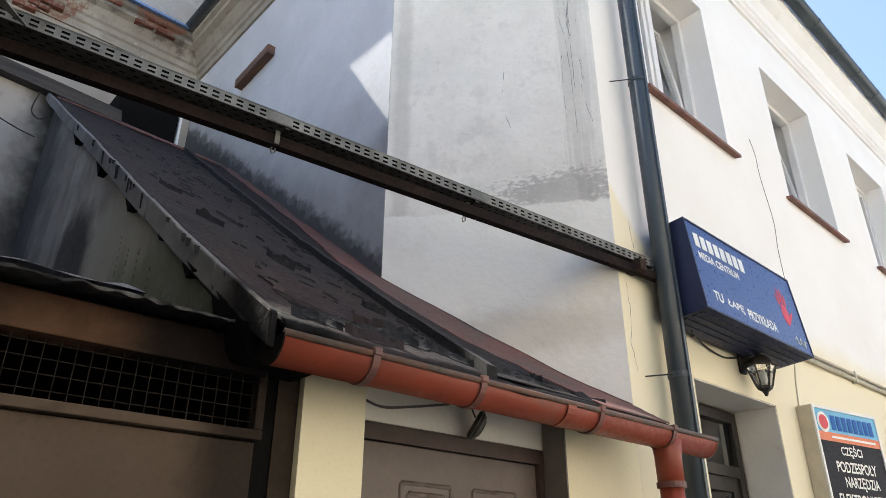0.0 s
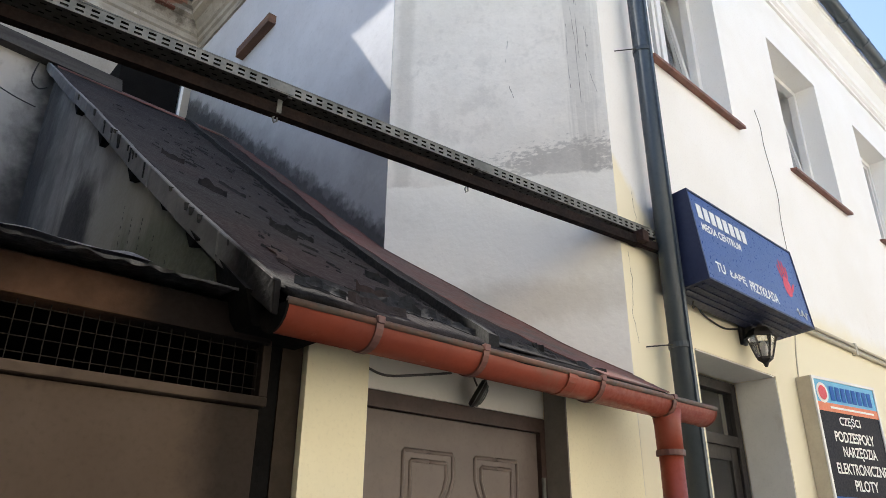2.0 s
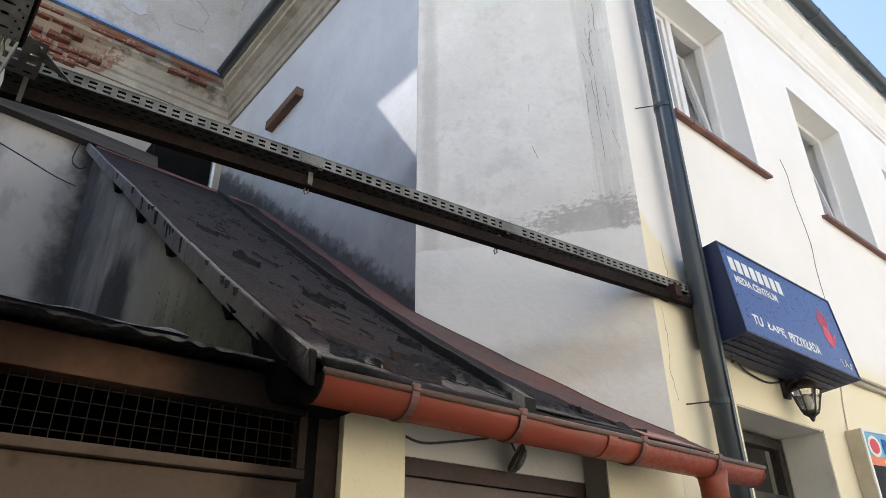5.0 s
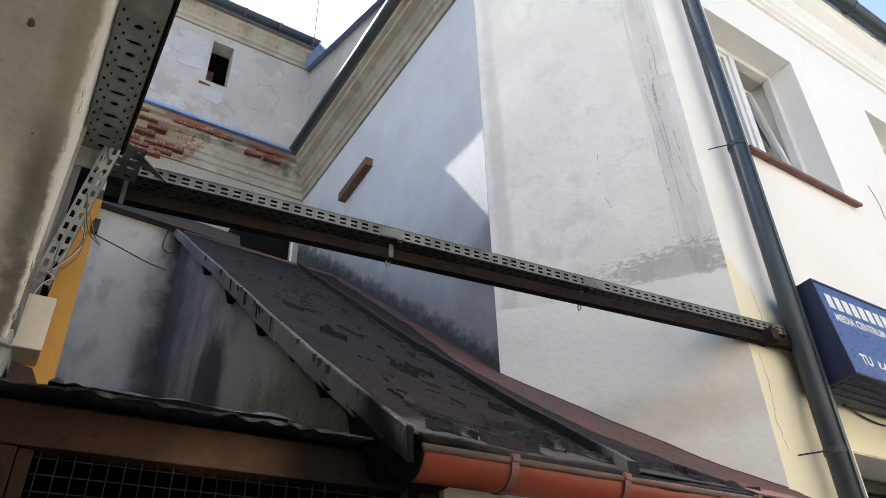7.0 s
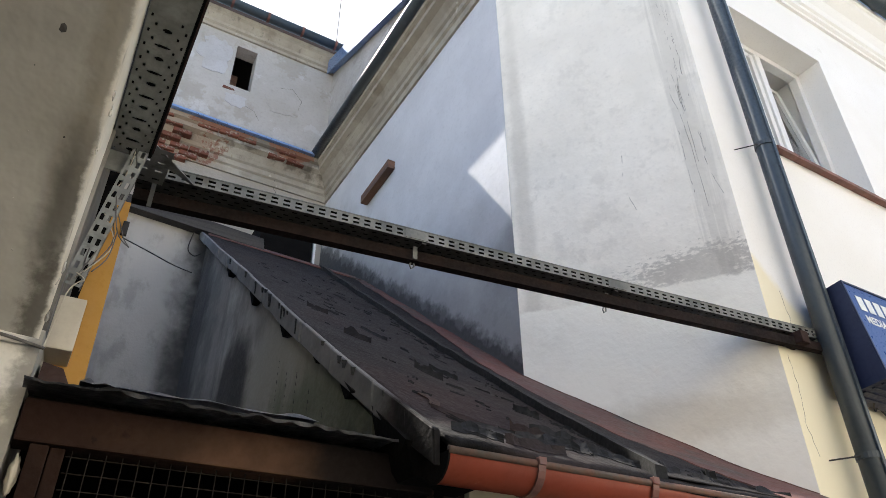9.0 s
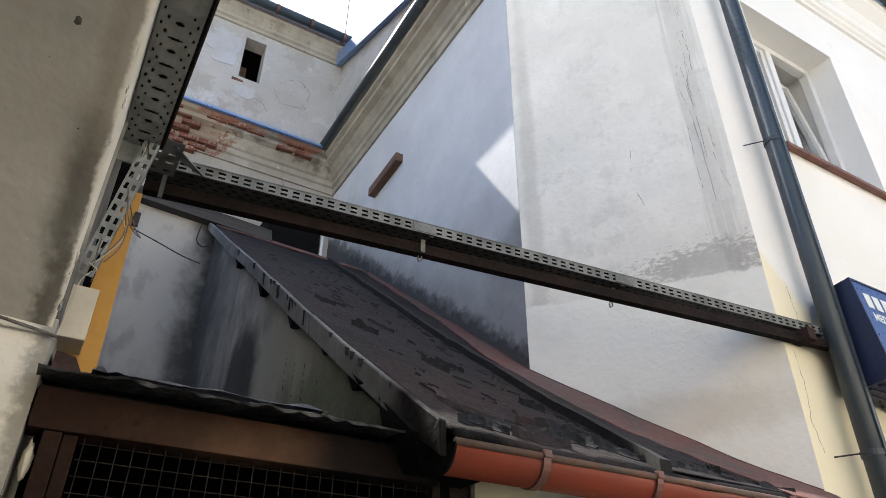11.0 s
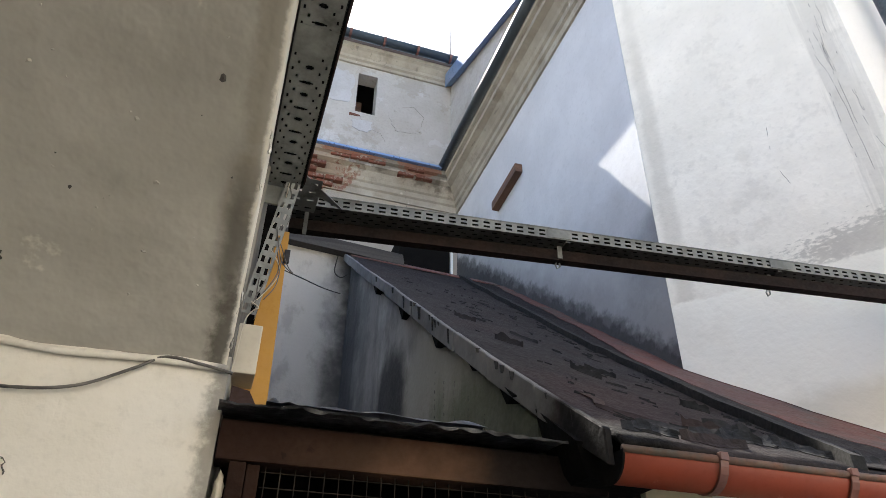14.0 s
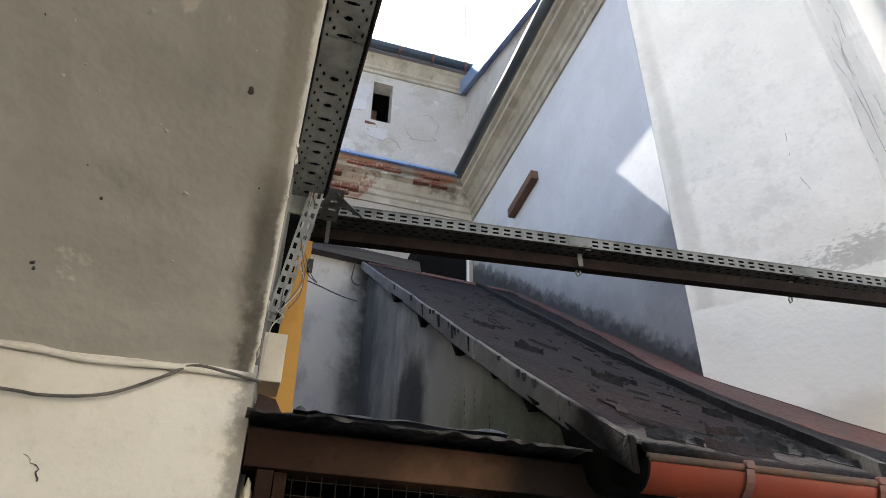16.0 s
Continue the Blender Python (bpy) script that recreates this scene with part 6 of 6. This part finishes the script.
crack([(3.20, FRONT, 3.42), (3.225, FRONT, 3.26), (3.20, FRONT, 3.10)], "wall_front")
crack([(-0.62, 1.868, 2.06), (-0.60, 1.868, 2.04), (-0.585, 1.868, 2.035), (-0.575, 1.868, 2.0)], "wall_left", 0.002)
crack([(0.95, REAR, 8.25), (0.99, REAR, 8.1), (1.25, REAR, 8.02), (1.32, REAR, 7.9)], "wall_rear_upper", 0.003)
crack([(1.55, REAR, 8.6), (1.7, REAR, 8.66), (1.85, REAR, 8.5), (1.82, REAR, 8.3)], "wall_rear_upper", 0.003)
crack([(1.62, REAR - 0.055, 7.12), (1.66, REAR - 0.002, 6.9), (1.75, REAR - 0.002, 6.75), (1.8, REAR - 0.002, 6.6)], "wall_rear", 0.004)

# ---- chips and dents in the cream underside ----
upper = bpy.data.objects["wall_left_upper"]
rp = random.Random(31)
for k in range(60):
    u, v = 0.35 + 0.62 * rp.random() ** 0.7, 0.08 + 0.52 * rp.random()
    p = soffit(u, v)
    du, dv = (soffit(min(u + 0.01, 1), v) - p).normalized(), (soffit(u, v + 0.01) - p).normalized()
    nrm = du.cross(dv).normalized()
    if nrm.z > 0:
        nrm = -nrm
    bm = bmesh.new()
    rad = rp.uniform(0.003, 0.014)
    rim = [bm.verts.new(p - nrm * 0.004 + (du * math.cos(a) + dv * math.sin(a)) * rad * rp.uniform(0.5, 1.6)) for a in (q * math.pi / 4 for q in range(8))]
    tip = bm.verts.new(p + nrm * rp.uniform(0.0015, 0.004) + du * rad * 0.3)
    for q in range(8):
        bm.faces.new((rim[q], rim[(q + 1) % 8], tip))
    part("plaster_chip", bm, M_SOFFIT if k % 3 else M_WOOD, upper)
for k in range(9):
    v = 0.02 + 0.40 * rp.random()
    p = soffit(1.0, v) + Vector((0.003, 0.002, rp.uniform(0.005, 0.05)))
    bm = bmesh.new()
    bmesh.ops.create_icosphere(bm, subdivisions=2, radius=1.0)
    size = Vector((rp.uniform(0.003, 0.006), rp.uniform(0.006, 0.018), rp.uniform(0.004, 0.014)))
    for w in bm.verts:
        w.co = p + Vector(a * b for a, b in zip(w.co, size)) * (1 + 0.7 * noise.noise(w.co * 2 + Vector((k, 0, 0))))
    part("plaster_crumb", bm, M_LEFT_WALL, upper)
